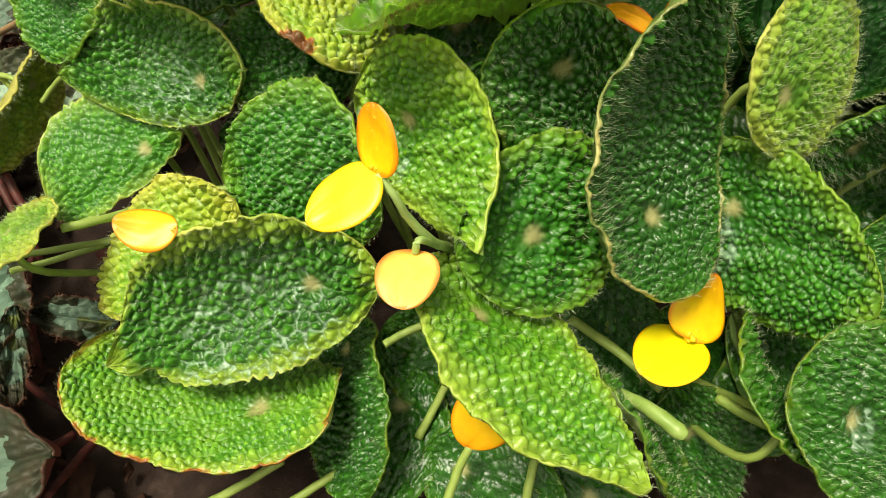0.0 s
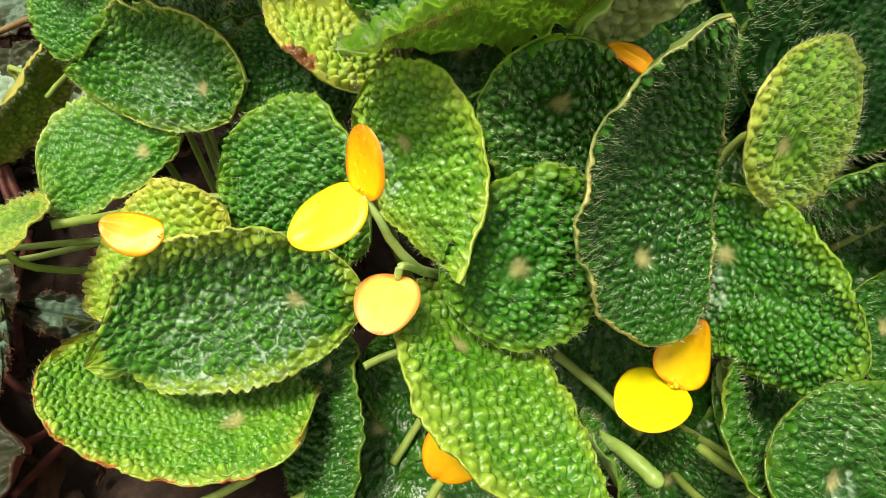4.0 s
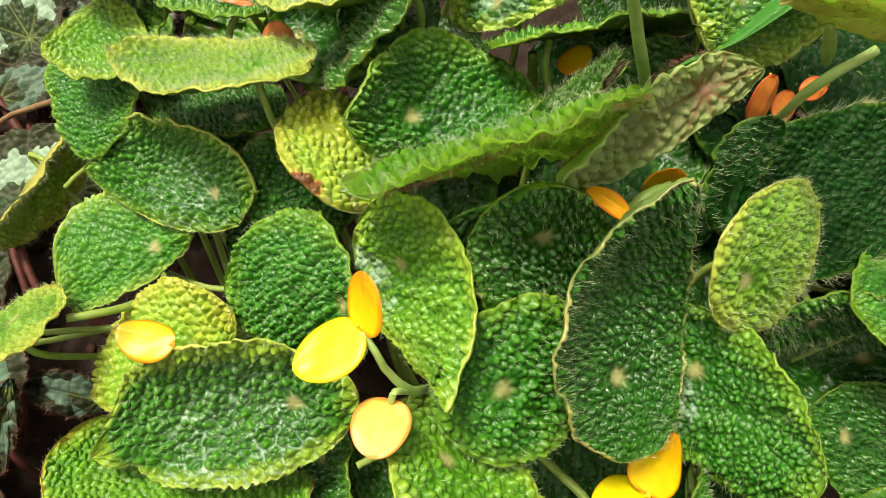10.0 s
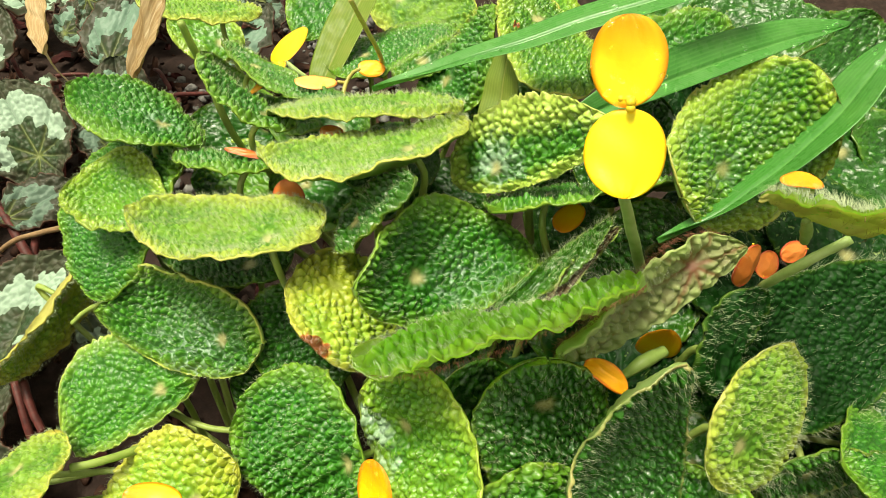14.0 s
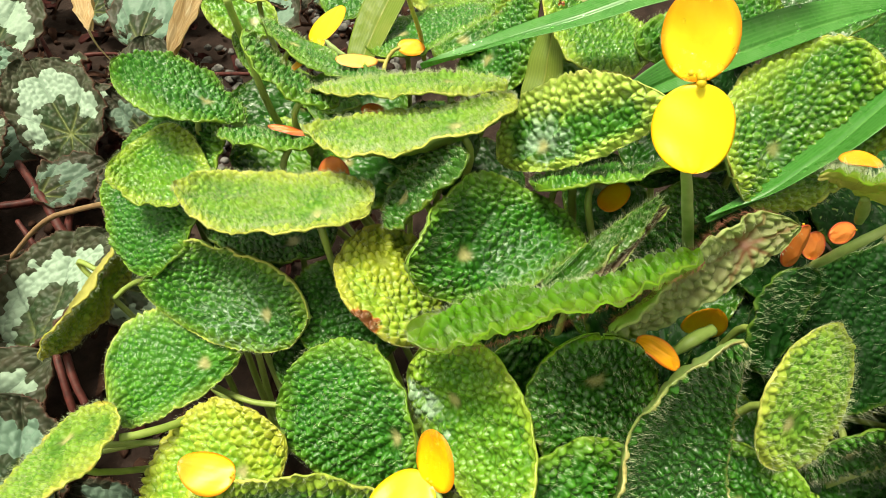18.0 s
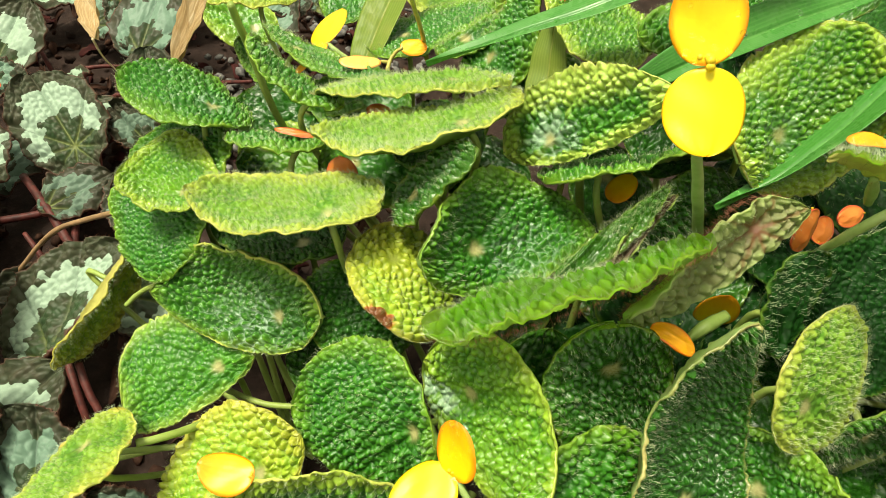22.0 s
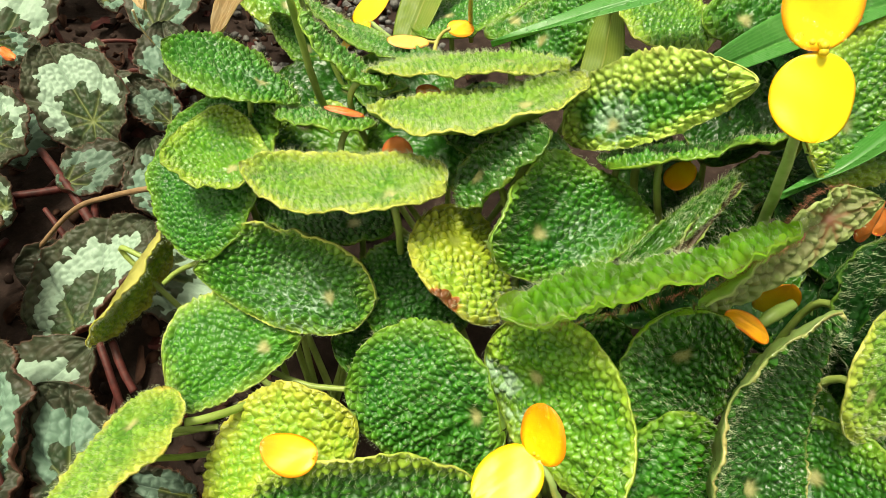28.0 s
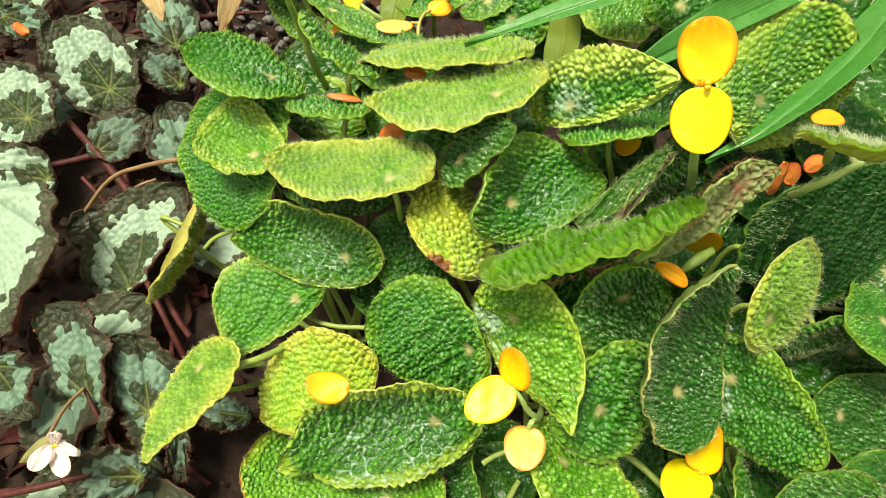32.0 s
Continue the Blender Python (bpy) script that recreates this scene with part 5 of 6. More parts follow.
lump("stem", grass, ((-0.0217, 0.2353, 0.2150), (-0.0207, 0.2619, 0.1900), (-0.0192, 0.2866, 0.1650), (-0.0175, 0.2920, 0.1500)), (0.0008, 0.0009, 0.0010, 0.0011), YELLOW_STEM, 7, "thin yellow grass stem")
dry = tagged(new("dry_grass_leaf"), "dry straw-coloured folded grass leaf", "dry leaf", "dry grass leaves")
grass_blade(dry, (-0.1070, 0.2960, 0.1875), (0.446, 1.978, -3.302), (0.0535, 0.0200, 0.0092, 0.0092, 0.49, 0.80, 7.42, 9.36, -1.78, -5.00, -0.01), STRAW, 3)
dry = tagged(new("dry_grass_leaf"), "dry tan grass leaf with a curling thread-like tip", "dry leaf", "dry grass leaves")
grass_blade(dry, (-0.1584, 0.2933, 0.1834), (0.847, 0.234, -2.680), (0.0503, 0.0200, 0.0076, 0.0076, 0.50, 0.83, -2.01, 1.67, -3.91, -3.62, -0.01), STRAW, 4)
lump("tip_thread", dry, ((-0.1579, 0.2765, 0.16), (-0.1584, 0.2795, 0.15), (-0.1562, 0.2829, 0.14)), (0.0006, 0.0004, 0.0003), STRAW, 5)

for ob in [o for o in grass_bed.children if o.type == "MESH"]:
    wet(ob, 26, len(ob.data.vertices), 0.0009, label="clear raindrops lying on a grass blade")

# ---- painted-leaf begonias with silver bands, in the bed beside it ----
def painted_material(name, middle, silver, margin):
    m, n, l, b = material(name)
    f = noise_tex(n, l, 160, 4, rough=0.65)
    z = attribute(n, "zone")
    base = mix(n, l, ramp(n, l, z, [(0.45, (0, 0, 0)), (0.8, (1, 1, 1))]), middle, margin)
    base = mix(n, l, ramp(n, l, f, [(0.4, (0, 0, 0)), (0.75, (0.6, 0.6, 0.6))]), base, (0.085, 0.062, 0.045))
    vein = attribute(n, "vein")
    base = mix(n, l, vein, base, (0.17, 0.20, 0.045))
    fine = noise_tex(n, l, 600, 3)
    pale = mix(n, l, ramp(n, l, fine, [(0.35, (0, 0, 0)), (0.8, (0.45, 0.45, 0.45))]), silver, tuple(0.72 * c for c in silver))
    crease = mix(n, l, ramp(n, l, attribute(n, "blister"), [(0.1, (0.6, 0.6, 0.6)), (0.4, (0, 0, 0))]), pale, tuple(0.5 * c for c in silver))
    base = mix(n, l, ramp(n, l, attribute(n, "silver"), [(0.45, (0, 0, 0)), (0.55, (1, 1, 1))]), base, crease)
    base = mix(n, l, attribute(n, "rim"), base, (0.10, 0.05, 0.035))
    l.new(base, b.inputs["Base Color"])
    b.inputs["Roughness"].default_value = 0.45
    b.inputs["Specular IOR Level"].default_value = 0.22
    bump(n, l, b, fine, 0.35, 0.0003)
    return m


PAINTED = painted_material("leaf_silver_band", (0.034, 0.066, 0.026), (0.34, 0.46, 0.35), (0.050, 0.062, 0.034))
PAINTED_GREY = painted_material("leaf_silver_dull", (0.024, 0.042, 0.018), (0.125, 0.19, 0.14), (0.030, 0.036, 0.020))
# the silver-banded leaf again, darkened in colour to stand for shade
PAINTED_SHADED = painted_material("leaf_silver_shaded", (0.03, 0.055, 0.024), (0.165, 0.265, 0.195), (0.036, 0.046, 0.026))
RED_UNDER = simple_leafy("leaf_red_underside", (0.10, 0.02, 0.015), (0.20, 0.05, 0.035), 120, 0.6)
RED_STEM = simple_leafy("stem_red_brown", (0.040, 0.011, 0.010), (0.13, 0.030, 0.025), 260, 0.55, 0, 0.3)
TAN_STEM = simple_leafy("stem_tan", (0.22, 0.13, 0.06), (0.36, 0.22, 0.11), 200, 0.6)


def painted_leaf(parent, at, rot, shape, mat, seed, label="", inner=0.42, outer=0.76, spread=2.3, skew=0.0, detail=1.0, heart=None):
    """A lopsided toothed leaf; the silver is an arch of whole puffs between the veins, from inner to outer (parts of the way to the margin), open behind the stalk."""
    ns, nu = int(120 * detail), int(95 * detail)
    s1 = (1 - np.cos(np.linspace(0.03, np.pi - 0.03, ns))) / 2
    s, u = np.meshgrid(s1, np.linspace(-1, 1, nu), indexing="ij")
    half = (shape[2] + shape[3]) / 2
    teeth = np.abs(np.sin(s * shape[0] * 1.2 / 0.0030 * np.pi + seed + np.sign(u))) * (0.7 + 0.35 * wave(s * 23, seed + np.sign(u)))
    p, flat = sheet(shape, s, u * (1 + 0.0013 / half * teeth * np.abs(u) ** 5 + 0.03 * wave(s * 17, seed + 1) * u * u))
    nrm = grid_normals(p)
    if heart:
        # the point from which the veins fan out, when it is not the stalk's own place
        flat = flat - flat[int(heart[0] * (ns - 1)), int((heart[1] + 1) / 2 * (nu - 1))]
        skew = math.atan2(*flat.reshape(-1, 2).mean(0))
    xy = flat.reshape(-1, 2)
    r = np.linalg.norm(xy, axis=1)
    ang = np.arctan2(xy[:, 0], xy[:, 1])
    edge = np.concatenate([flat[:, 0], flat[:, -1], flat[-1], flat[0]])
    edge_ang, edge_r = np.arctan2(edge[:, 0], edge[:, 1]), np.linalg.norm(edge, axis=1)
    order = np.argsort(edge_ang)
    way = lambda a: np.maximum(np.interp(a, edge_ang[order], edge_r[order], period=2 * np.pi), 0.004)
    turns = 9
    vein = np.abs(((ang * turns / (2 * np.pi) + 0.5) % 1) - 0.5) * 2 * np.pi / turns * r
    size = 0.0042
    f1, f2, own = cells(xy, size, seed)
    # each puff is silver or not as a whole, by where its middle lies
    g = xy / size
    best, mid = np.full(len(r), 9.0), np.zeros_like(xy)
    for a in (-1, 0, 1):
        for b in (-1, 0, 1):
            j = np.floor(g).astype(int) + [a, b]
            r1 = np.abs(np.sin(j[:, 0] * 127.1 + j[:, 1] * 311.7 + seed * 17.3) * 43758.5453) % 1
            r2 = np.abs(np.sin(j[:, 0] * 269.5 + j[:, 1] * 183.3 + seed * 29.1) * 43758.5453) % 1
            c = np.stack([j[:, 0] + 0.1 + 0.8 * r1, j[:, 1] + 0.1 + 0.8 * r2], 1)
            d = np.linalg.norm(c - g, axis=1)
            mid[d < best] = c[d < best] * size
            best = np.minimum(d, best)
    mid_ang = np.arctan2(mid[:, 0], mid[:, 1])
    part = np.linalg.norm(mid, axis=1) / way(mid_ang) + 0.10 * (own - 0.5)
    turned = np.abs((mid_ang - skew + np.pi) % (2 * np.pi) - np.pi)
    silver = ((part > inner) & (part < outer) & (turned < spread)).astype(float)
    puff = np.clip((f2 - f1) * 1.5, 0, 1) ** 0.6
    groove = np.exp(-(vein / 0.0007) ** 2)
    h = np.clip(0.2 + 0.8 * puff, 0, 1) * (1 - groove)
    rumple = (0.0016 * wave(s * 13 + u * 2, seed + 3) * np.abs(u) ** 2 + 0.0012 * wave(s * 7 + u * 5, seed + 6) * np.abs(u))[..., None] + (0.0024 * np.clip(vein / 0.006, 0, 1) * np.clip(r / 0.012, 0, 1)).reshape(ns, nu, 1)
    q = p + nrm * ((0.0019 * h).reshape(ns, nu, 1) + rumple)
    low = p + nrm * (rumple - 0.0004)
    i = np.arange(ns * nu).reshape(ns, nu)
    j = i + ns * nu
    f = [np.stack([i[:-1, :-1], i[:-1, 1:], i[1:, 1:], i[1:, :-1]], -1).reshape(-1, 4), np.stack([j[:-1, :-1], j[1:, :-1], j[1:, 1:], j[:-1, 1:]], -1).reshape(-1, 4)]
    loop_i = np.concatenate([i[:, 0], i[-1, 1:], i[::-1, -1][1:], i[0, ::-1][1:-1]])
    f.append(np.stack([loop_i, np.roll(loop_i, -1), np.roll(loop_i, -1) + ns * nu, loop_i + ns * nu], -1))
    rim = np.clip(1.2 - (1 - np.abs(u)).reshape(-1) * (shape[2] + shape[3]) / 2 / 0.0008, 0, 1)
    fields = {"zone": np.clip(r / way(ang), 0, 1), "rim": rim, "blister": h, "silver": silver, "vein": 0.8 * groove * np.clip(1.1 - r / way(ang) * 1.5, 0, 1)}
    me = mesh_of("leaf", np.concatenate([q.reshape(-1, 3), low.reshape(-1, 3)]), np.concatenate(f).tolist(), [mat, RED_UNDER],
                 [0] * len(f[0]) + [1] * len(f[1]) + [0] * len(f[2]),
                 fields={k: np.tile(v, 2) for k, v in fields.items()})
    ob = placed(part_of("leaf", me, parent, label), at, rot)
    if detail > 0.6:
        tan = np.gradient(p, axis=0)
        tan /= np.maximum(np.linalg.norm(tan, axis=-1, keepdims=True), 1e-12)
        part_of("hairs", hair_mesh("hairs", q, nrm, tan, np.ones((ns, nu)), 420, np.random.default_rng(seed), 0.0016, 0.85, 0.8, RUST), ob, "short red-brown hairs", "stuff")
    return ob


painted = tagged(new("painted_begonia"), "begonia with silver-banded dark leaves on red stems", "plant", "painted-leaf begonias")
painted_leaf(painted, (-0.2398, 0.3448, 0.0253), (0.506, -0.144, 0.663), (0.0822, 0.1000, 0.0271, 0.0308, 0.54, 0.49, 7.13, 8.65, 1.38, -3.19, -0.02), PAINTED, 1, inner=0.45, outer=0.8, spread=1.5, heart=(0.36, 0.06))
painted_leaf(painted, (-0.3382, 0.4169, 0.0413), (0.187, 0.275, -1.833), (0.0430, 0.1000, 0.0152, 0.0153, 0.50, 0.60, -1.24, 1.55, -1.07, 1.45, -0.00), PAINTED_SHADED, 2)
painted_leaf(painted, (-0.2012, 0.3613, 0.0311), (0.336, -0.142, 0.874), (0.0471, 0.1000, 0.0131, 0.0151, 0.52, 0.55, 5.77, 8.25, 0.31, 1.91, 0.00), PAINTED_GREY, 3)
painted_leaf(painted, (-0.3083, 0.3470, 0.0512), (0.228, 0.514, -2.547), (0.0656, 0.1000, 0.0248, 0.0274, 0.52, 0.53, -2.34, -4.74, 3.75, 1.30, 0.01), PAINTED, 4, inner=0.5, outer=0.85, spread=2.4, heart=(0.63, -0.11))
painted_leaf(painted, (-0.2720, 0.5065, 0.0604), (0.113, 0.629, -2.456), (0.0677, 0.1000, 0.0201, 0.0148, 0.51, 0.52, -9.18, -10.78, -1.07, 0.15, 0.07), PAINTED_GREY, 5)
painted_leaf(painted, (-0.1480, 0.5407, 0.0520), (0.145, -0.341, 3.011), (0.0546, 0.0994, 0.0255, 0.0276, 0.50, 0.61, 6.29, 11.26, 11.66, 4.39, -0.02), PAINTED_GREY, 6)
lump("stem", painted, ((-0.2692, 0.3265, 0.03), (-0.2413, 0.2997, 0.025), (-0.2137, 0.2702, 0.01)), (0.0024, 0.0026, 0.003), RED_STEM)
lump("stem", painted, ((-0.289, 0.2929, 0.02), (-0.2622, 0.3009, 0.02), (-0.2252, 0.3237, 0.015)), (0.0024, 0.0024, 0.0026), RED_STEM)
lump("stem", painted, ((-0.2449, 0.3327, 0.01), (-0.2302, 0.2987, 0.015), (-0.2228, 0.2746, 0.01)), (0.0024, 0.0024, 0.0024), RED_STEM)
for at, turn_, size_, tone in (((-0.168, 0.577, 0.022), (0.59, -0.18, 0.88), 0.042, PAINTED_GREY), ((-0.291, 0.429, 0.030), (0.30, -0.12, -2.25), 0.043, PAINTED), ((-0.235, 0.592, 0.012), (0.40, -0.06, -0.76), 0.061, PAINTED_GREY), ((-0.345, 0.434, 0.030), (0.45, 0.19, -0.16), 0.070, PAINTED), ((-0.235, 0.534, 0.034), (0.42, -0.23, 0.65), 0.058, PAINTED), ((-0.134, 0.584, 0.012), (0.36, 0.30, -0.90), 0.054, PAINTED_GREY), ((-0.162, 0.474, 0.036), (0.40, -0.06, -0.49), 0.064, PAINTED_SHADED), ((-0.215, 0.405, 0.028), (0.35, 0.20, 0.4), 0.055, PAINTED_SHADED), ((-0.300, 0.505, 0.030), (0.40, 0.10, -0.9), 0.060, PAINTED_SHADED), ((-0.375, 0.500, 0.030), (0.40, 0.25, 0.3), 0.066, PAINTED), ((-0.339, 0.553, 0.031), (0.21, 0.25, 2.93), 0.055, PAINTED), ((-0.242, 0.458, 0.038), (0.41, 0.00, -0.11), 0.072, PAINTED_SHADED), ((-0.233, 0.382, 0.026), (0.14, -0.34, 0.87), 0.043, PAINTED), ((-0.311, 0.582, 0.013), (0.19, -0.01, 1.80), 0.042, PAINTED)):
    painted_leaf(painted, at, turn_, (size_, 0.1, size_ * 0.4, size_ * 0.38, 0.5, 0.6, 3, 4, 3, 0, 0.05), tone, int(size_ * 9000), detail=0.5)
painted = tagged(new("painted_begonia"), "silver-banded begonia with broad leaves beside the green one", "plant", "painted-leaf begonias")
painted_leaf(painted, (-0.2129, 0.2062, 0.0259), (0.420, -0.076, -0.731), (0.0803, 0.1000, 0.0299, 0.0327, 0.53, 0.63, 14.61, 26.93, 1.69, 0.58, 0.03), PAINTED, 7, inner=0.52, outer=0.82, spread=2.2, heart=(0.31, 0.77))
painted_leaf(painted, (-0.2685, 0.2350, 0.0721), (-0.257, -0.820, 3.394), (0.0903, 0.0998, 0.0409, 0.0394, 0.49, 0.64, 0.75, 0.39, 3.18, -3.97, 0.06), PAINTED, 8, inner=-0.2, outer=0.78, spread=3.2)
painted_leaf(painted, (-0.2392, 0.1444, 0.0519), (0.233, 0.321, -2.335), (0.0399, 0.0999, 0.0156, 0.0156, 0.49, 0.63, 9.47, 4.51, 2.39, -6.03, 0.03), PAINTED_SHADED, 9)
lump("stem", painted, ((-0.2444, 0.2536, 0.02), (-0.2189, 0.2667, 0.045), (-0.1915, 0.2661, 0.06), (-0.1657, 0.2589, 0.075)), (0.0012, 0.0014, 0.0015, 0.0015), TAN_STEM)
lump("stem", painted, ((-0.1773, 0.1938, 0.05), (-0.1659, 0.1762, 0.045), (-0.1544, 0.157, 0.03)), (0.0016, 0.0017, 0.0018), RED_STEM)
lump("stem", painted, ((-0.1604, 0.1798, 0.06), (-0.1539, 0.1697, 0.055), (-0.1476, 0.1624, 0.05)), (0.0017, 0.0017, 0.0017), RED_STEM)
lump("stem", painted, ((-0.2196, 0.2564, 0.03), (-0.2116, 0.2716, 0.03), (-0.1993, 0.2793, 0.03)), (0.001, 0.001, 0.001), TAN_STEM)
for at, turn_, size_, tone in (((-0.180, 0.249, 0.017), (0.21, 0.20, -1.70), 0.064, PAINTED), ((-0.268, 0.279, 0.028), (0.50, -0.24, 1.49), 0.052, PAINTED), ((-0.304, 0.266, 0.029), (0.39, 0.17, 0.63), 0.047, PAINTED_GREY), ((-0.324, 0.258, 0.014), (0.18, -0.01, -0.87), 0.057, PAINTED_GREY), ((-0.245, 0.303, 0.027), (0.12, 0.18, -0.76), 0.047, PAINTED_GREY), ((-0.185, 0.300, 0.016), (0.30, 0.10, 0.5), 0.055, PAINTED_SHADED), ((-0.205, 0.255, 0.016), (0.25, -0.10, 1.9), 0.050, PAINTED_GREY), ((-0.300, 0.330, 0.018), (0.25, 0.10, -0.5), 0.055, PAINTED_SHADED)):
    painted_leaf(painted, at, turn_, (size_, 0.1, size_ * 0.4, size_ * 0.38, 0.5, 0.6, 3, 4, 3, 0, 0.05), tone, int(size_ * 9000), detail=0.5)
painted = tagged(new("painted_begonia"), "silver-banded begonia with a small white flower", "plant", "painted-leaf begonias")
painted_leaf(painted, (-0.2131, 0.1670, 0.0596), (0.217, 0.658, -2.492), (0.0762, 0.0994, 0.0234, 0.0158, 0.52, 0.59, 5.21, -0.69, 6.98, -8.60, 0.16), PAINTED_SHADED, 10, inner=0.4, outer=0.75, spread=2.4, heart=(0.63, -0.06))
painted_leaf(painted, (-0.1804, 0.1554, 0.0521), (0.109, 0.587, -2.461), (0.0630, 0.1001, 0.0195, 0.0144, 0.53, 0.46, -12.33, -17.79, 7.30, 1.36, 0.09), PAINTED_SHADED, 11, inner=0.4, outer=0.75, spread=2.4, heart=(0.63, 0.14))
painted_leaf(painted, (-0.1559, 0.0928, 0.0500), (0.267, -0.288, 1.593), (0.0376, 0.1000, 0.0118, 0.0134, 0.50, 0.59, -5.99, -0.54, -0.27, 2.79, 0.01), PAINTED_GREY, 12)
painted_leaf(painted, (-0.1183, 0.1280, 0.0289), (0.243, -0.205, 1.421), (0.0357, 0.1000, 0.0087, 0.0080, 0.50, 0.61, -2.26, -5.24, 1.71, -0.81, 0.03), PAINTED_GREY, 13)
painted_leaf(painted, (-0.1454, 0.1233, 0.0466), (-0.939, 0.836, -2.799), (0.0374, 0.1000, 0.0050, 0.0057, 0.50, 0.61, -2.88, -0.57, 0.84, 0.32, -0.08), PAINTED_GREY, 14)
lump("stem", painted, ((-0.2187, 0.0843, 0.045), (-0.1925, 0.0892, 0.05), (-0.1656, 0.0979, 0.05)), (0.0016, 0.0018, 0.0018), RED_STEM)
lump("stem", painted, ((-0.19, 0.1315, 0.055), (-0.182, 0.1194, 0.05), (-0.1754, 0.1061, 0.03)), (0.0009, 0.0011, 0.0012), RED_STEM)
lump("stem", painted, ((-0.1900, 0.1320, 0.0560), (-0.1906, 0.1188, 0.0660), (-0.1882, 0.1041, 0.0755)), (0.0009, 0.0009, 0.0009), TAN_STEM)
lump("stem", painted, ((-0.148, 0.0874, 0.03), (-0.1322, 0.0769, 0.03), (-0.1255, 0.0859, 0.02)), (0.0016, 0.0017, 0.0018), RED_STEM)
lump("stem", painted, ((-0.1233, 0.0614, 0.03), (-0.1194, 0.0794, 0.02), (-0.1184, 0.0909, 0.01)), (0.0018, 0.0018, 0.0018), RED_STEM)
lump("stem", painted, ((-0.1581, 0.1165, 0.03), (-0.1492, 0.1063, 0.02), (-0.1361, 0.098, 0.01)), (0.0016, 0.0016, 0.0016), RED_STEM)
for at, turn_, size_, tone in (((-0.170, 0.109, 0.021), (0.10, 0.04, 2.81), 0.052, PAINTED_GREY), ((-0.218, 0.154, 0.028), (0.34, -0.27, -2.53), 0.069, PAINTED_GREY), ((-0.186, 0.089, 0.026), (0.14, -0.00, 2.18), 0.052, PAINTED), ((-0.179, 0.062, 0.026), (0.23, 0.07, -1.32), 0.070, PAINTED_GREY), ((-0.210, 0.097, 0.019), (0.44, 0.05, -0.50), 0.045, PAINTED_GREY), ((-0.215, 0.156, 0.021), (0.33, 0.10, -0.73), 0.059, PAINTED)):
    painted_leaf(painted, at, turn_, (size_, 0.1, size_ * 0.4, size_ * 0.38, 0.5, 0.6, 3, 4, 3, 0, 0.05), tone, int(size_ * 9000), detail=0.5)

# two fallen, withered tepals
for at, turn_z, size_ in (((-0.3064, 0.3880, 0.0500), 70, 0.012), ((-0.2294, 0.1749, 0.0430), 200, 0.011)):
    me = blade_mesh("withered_tepal", (size_, 0.02, size_ * 0.4, size_ * 0.36, 0.5, 0.5, 60, 40, 30, 0, 0.1), [ORANGE_TEPAL], 22, 17, 0.0009, lambda s, u, flat: 0.0006 * wave(u * 5 + s * 6, 3), 3, 0.0008)
    tagged(new("withered_tepal", me), "withered orange-brown tepal fallen on a leaf", "petal", "fallen tepals").matrix_basis = pose(*at, 15, 10, turn_z)

# bare red stems lying through the painted begonias
rng = random.Random(12)
for _ in range(26):
    x, y, a = rng.uniform(-0.36, -0.13), rng.uniform(0.04, 0.5), rng.uniform(0, 6.28)
    d = Vector((math.cos(a), math.sin(a), 0)) * rng.uniform(0.03, 0.07)
    p = Vector((x, y, rng.uniform(0.004, 0.012)))
    lump("stem", painted, (p, p + d * 0.5 + Vector((0, 0, rng.uniform(0.004, 0.014))), p + d + Vector((0, 0, rng.uniform(0, 0.02)))), (0.0020, 0.0017, 0.0013), RED_STEM, 7)

# the white flower of the last one: four tepals above a winged green ovary
white = knob("flower", painted, (0, 0, 0), 0.0012, STAMEN, 40, "small white and pink flower", 1.0, 6)
white.matrix_basis = Matrix.Translation((-0.1847, 0.0997, 0.0765))
facing = Matrix.Rotation(radians(32), 4, "X")
for turn_z, tilt_x, size_, wide in ((150, 16, 0.0125, 0.34), (206, -4, 0.0145, 0.33), (-30, 38, 0.010, 0.30), (-92, 20, 0.016, 0.17)):
    me = blade_mesh("tepal", (size_, 0.02, size_ * wide, size_ * wide, 0.55, 0.42, 30, 30, 18, 0, 0.1), [WHITE_TEPAL], 22, 17, 0.0004, lambda s, u, flat: 0.0007 * wave(u * 4 + s * 5, 2) + 0.0002 * wave(u * 11, 5), 3, 0.0022)
    part_of("tepal", me, white).matrix_basis = facing @ Matrix.Rotation(radians(turn_z), 4, "Z") @ Matrix.Rotation(radians(tilt_x), 4, "X") @ Matrix.Translation((0, 0.0008, 0))
me = blade_mesh("ovary", (0.017, 0.0, 0.0045, 0.003, 0.35, 0.8, 10, 10, 5, 0, 0), [OVARY], 18, 13, 0.0022, lambda s, u, flat: 0 * s, 5, 0.0006)
part_of("ovary", me, white, "winged green ovary").matrix_basis = facing @ Matrix.Translation((-0.001, 0.002, -0.001)) @ Matrix.Rotation(radians(128), 4, "Z")

# ---- ground: damp dark soil with lumps, gravel and dead leaves ----
def soil_material():
    m, n, l, b = material("damp_soil")
    f = noise_tex(n, l, 90, 6, rough=0.7)
    g = noise_tex(n, l, 700, 3)
    base = ramp(n, l, f, [(0.3, (0.015, 0.0095, 0.008)), (0.55, (0.036, 0.022, 0.018)), (0.8, (0.085, 0.058, 0.048))])
    base = mix(n, l, ramp(n, l, g, [(0.5, (0, 0, 0)), (0.8, (0.5, 0.5, 0.5))]), base, (0.03, 0.022, 0.018))
    l.new(base, b.inputs["Base Color"])
    b.inputs["Roughness"].default_value = 0.85
    b.inputs["Specular IOR Level"].default_value = 0.12
    bump(n, l, b, f, 0.6, 0.003)
    return m


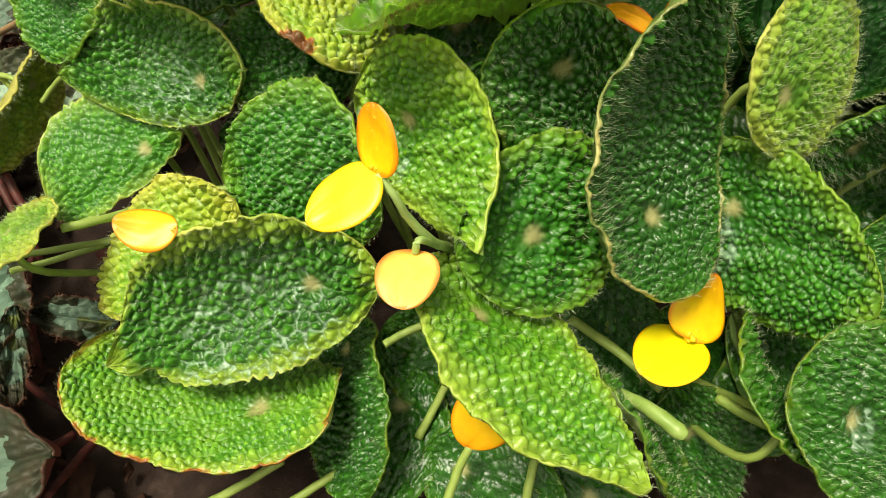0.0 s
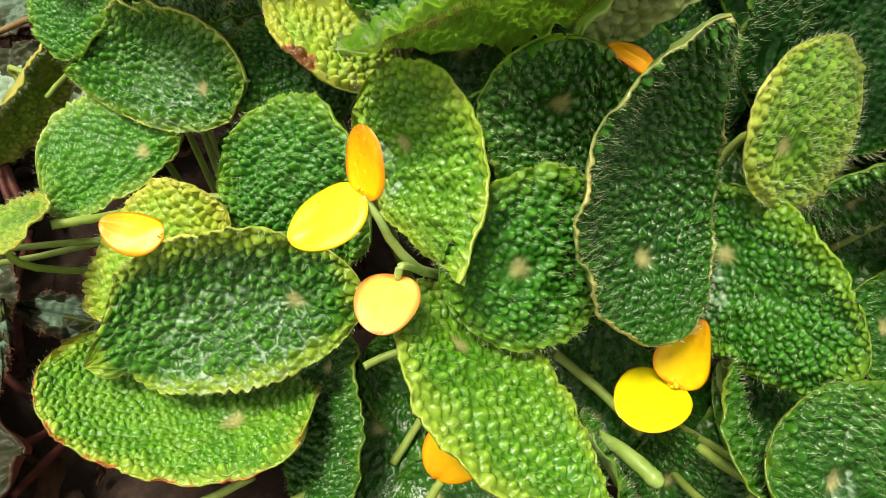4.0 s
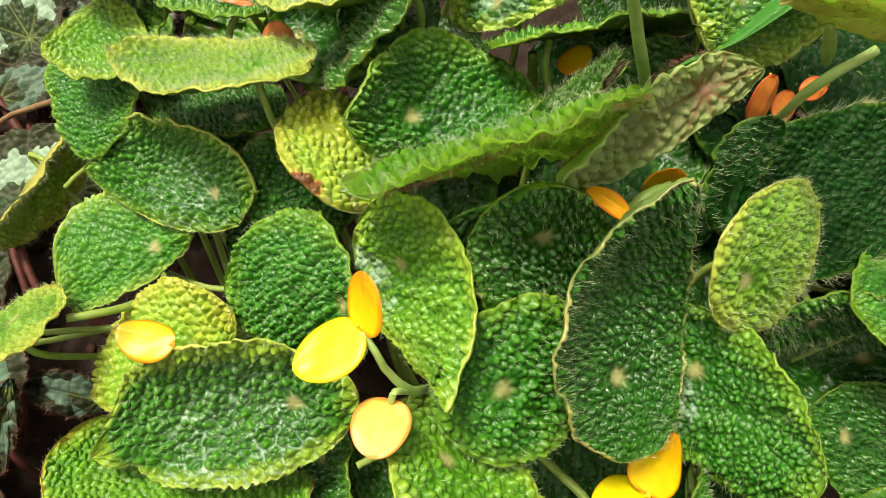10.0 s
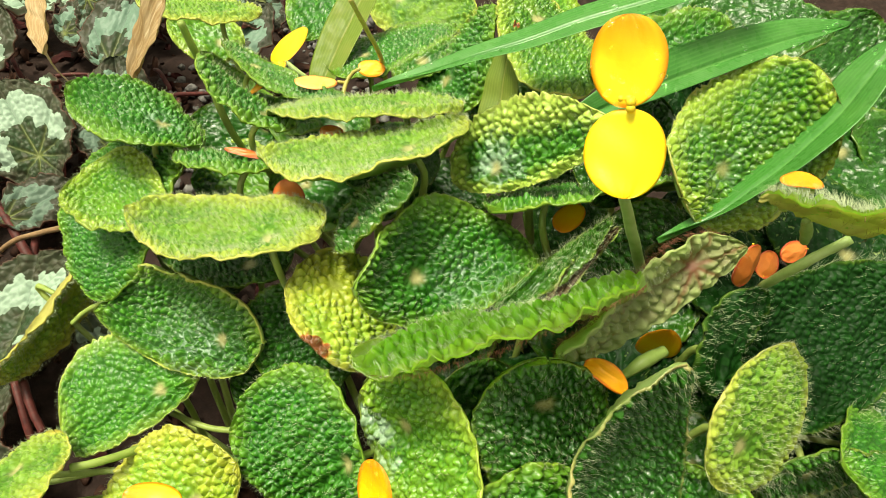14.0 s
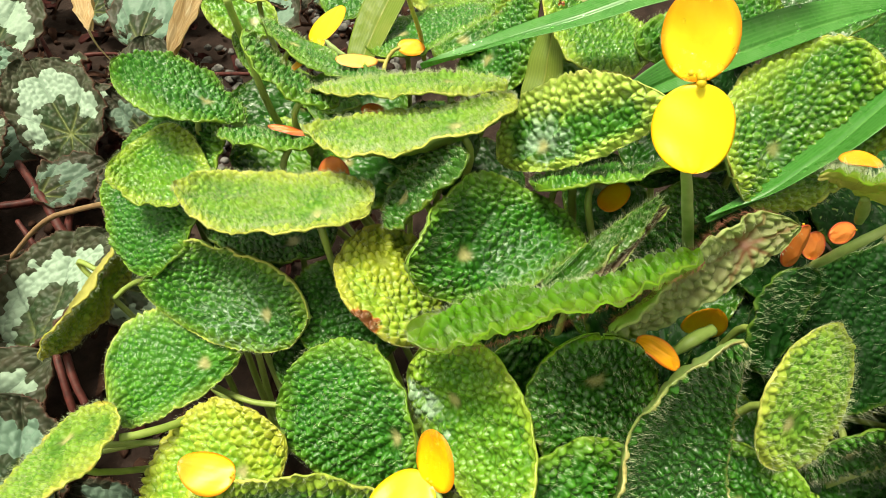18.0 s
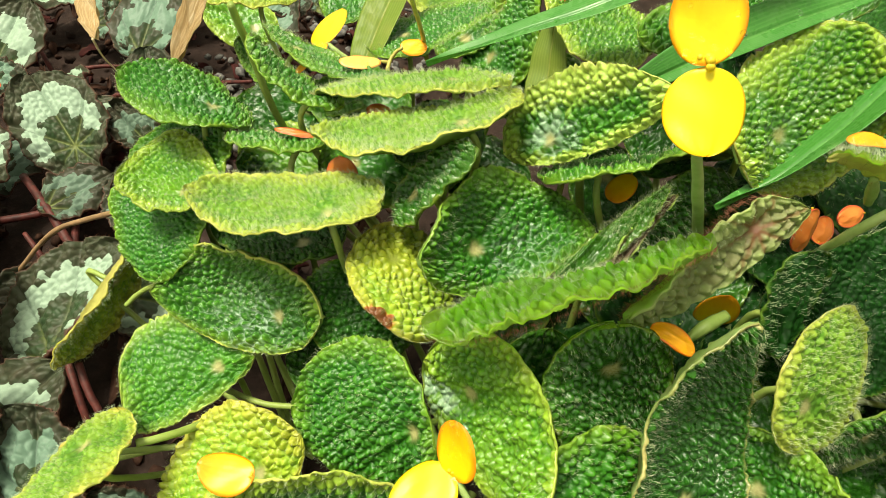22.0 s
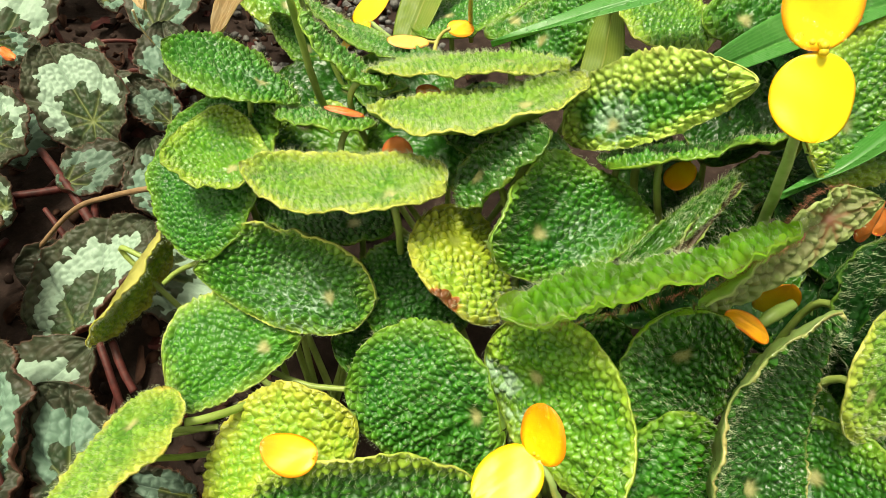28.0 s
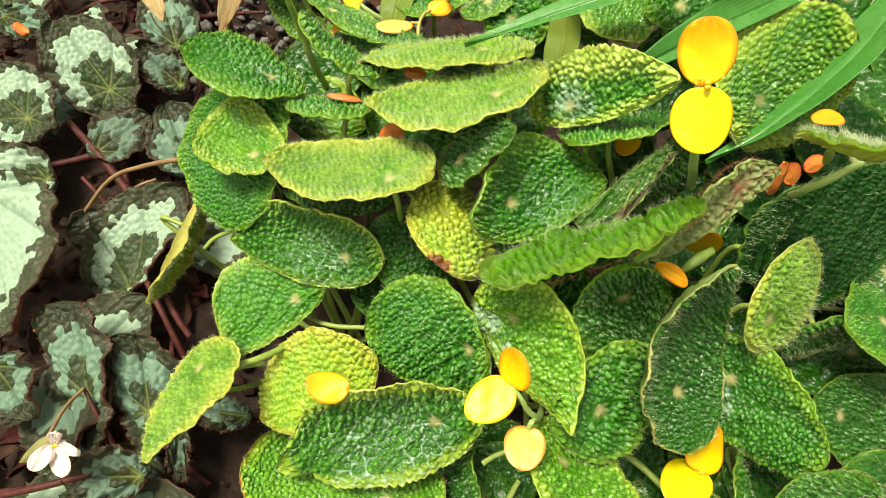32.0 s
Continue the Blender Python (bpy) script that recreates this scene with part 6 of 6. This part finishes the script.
SOIL = soil_material()
fine_x = np.linspace(-0.62, 0.55, 150)
far_side = np.array([0.8, 1.5, 4, 12, 40])
gx = np.concatenate([-far_side[::-1], fine_x, far_side])
gy = np.concatenate([-far_side[::-1], np.linspace(-0.3, 1.0, 150), far_side + 0.6])
X, Y = np.meshgrid(gx, gy, indexing="ij")
bumpy = np.array([[noise.fractal(Vector((a * 22, b * 22, 0)), 0.8, 2.1, 5) for b in gy] for a in gx])
Z = 0.007 * np.clip(bumpy, -2, 2) * (np.abs(X) < 0.7) * (np.abs(Y - 0.3) < 0.9)
k = np.arange(X.size).reshape(X.shape)
me = mesh_of("ground", np.stack([X, Y, Z], -1), np.stack([k[:-1, :-1], k[1:, :-1], k[1:, 1:], k[:-1, 1:]], -1).reshape(-1, 4), [SOIL])
tagged(new("ground", me), "dark damp garden soil, lumpy and shaded", "soil", kind="structure")


def scatter(name, count, seed, area, make, mats, label, category, z=0.004):
    """Many small pieces of litter in one mesh."""
    rng = random.Random(seed)
    verts, faces, ids = [], [], []
    for i in range(count):
        x, y = rng.uniform(area[0], area[1]), rng.uniform(area[2], area[3])
        m = pose(x, y, z + rng.uniform(-0.002, 0.006), rng.uniform(-35, 35), rng.uniform(-35, 35), rng.uniform(0, 360))
        v, f = make(rng)
        o = len(verts)
        verts += [tuple(m @ Vector(p)) for p in v]
        faces += [[o + a for a in q] for q in f]
        ids += [rng.randrange(len(mats))] * len(f)
    me = mesh_of(name, verts, faces, mats, ids, smooth=True)
    return tagged(new(name, me), label, category, kind="stuff")


def pebble(rng):
    r = rng.uniform(0.0015, 0.0055)
    v, f = [], []
    rows, cols = 5, 8
    k = [rng.uniform(0.75, 1.25) for _ in range(rows * cols)]
    for i in range(rows):
        a = math.pi * (i + 0.5) / rows
        for j in range(cols):
            b = 2 * math.pi * j / cols
            q = r * k[i * cols + j]
            v.append((q * math.sin(a) * math.cos(b), q * math.sin(a) * math.sin(b) * 0.8, q * math.cos(a) * 0.6))
    for i in range(rows - 1):
        for j in range(cols):
            f.append([i * cols + j, (i + 1) * cols + j, (i + 1) * cols + (j + 1) % cols, i * cols + (j + 1) % cols])
    f += [list(range(cols)), [(rows - 1) * cols + j for j in range(cols)][::-1]]
    return v, f


def dead_leaf(rng):
    a, b, c = rng.uniform(0.004, 0.012), rng.uniform(0.0015, 0.005), rng.uniform(-90, 90)
    v, f = [], []
    n1, n2 = 9, 5
    ph = rng.uniform(0, 6)
    for side in (0, -0.0003):
        for i in range(n1):
            s = i / (n1 - 1)
            w = b * math.sin(math.pi * (0.06 + 0.88 * s)) ** 0.7 * (1 + 0.2 * math.sin(9 * s + ph))
            for j in range(n2):
                u = j / (n2 - 1) * 2 - 1
                v.append((u * w, (s - 0.5) * 2 * a, side + c * (u * w) ** 2 + 0.003 * math.sin(4 * s + ph) + 0.0015 * math.sin(7 * u + 5 * s)))
    o = n1 * n2
    for i in range(n1 - 1):
        for j in range(n2 - 1):
            q = [i * n2 + j, i * n2 + j + 1, (i + 1) * n2 + j + 1, (i + 1) * n2 + j]
            f += [q, [o + t for t in q[::-1]]]
    return v, f


GRAVEL = simple_leafy("gravel_grey", (0.05, 0.046, 0.043), (0.24, 0.23, 0.22), 240, 0.8)
BROWN = simple_leafy("dead_leaf_brown", (0.022, 0.011, 0.008), (0.075, 0.036, 0.024), 130, 0.85, 0, 0.1)
MAROON = simple_leafy("dead_leaf_maroon", (0.026, 0.008, 0.008), (0.075, 0.021, 0.019), 130, 0.8, 0, 0.1)
scatter("gravel", 480, 5, (-0.22, -0.03, 0.36, 0.62), pebble, [GRAVEL], "grey gravel on the soil behind the plants", "gravel")
scatter("soil_crumbs", 500, 6, (-0.45, -0.02, 0.0, 0.6), pebble, [SOIL, BROWN], "dark crumbs of soil and bark", "soil")
scatter("leaf_litter", 520, 7, (-0.45, 0.0, -0.02, 0.62), dead_leaf, [BROWN, MAROON, BROWN], "brown and maroon dead leaves on the soil", "leaf litter", 0.006)
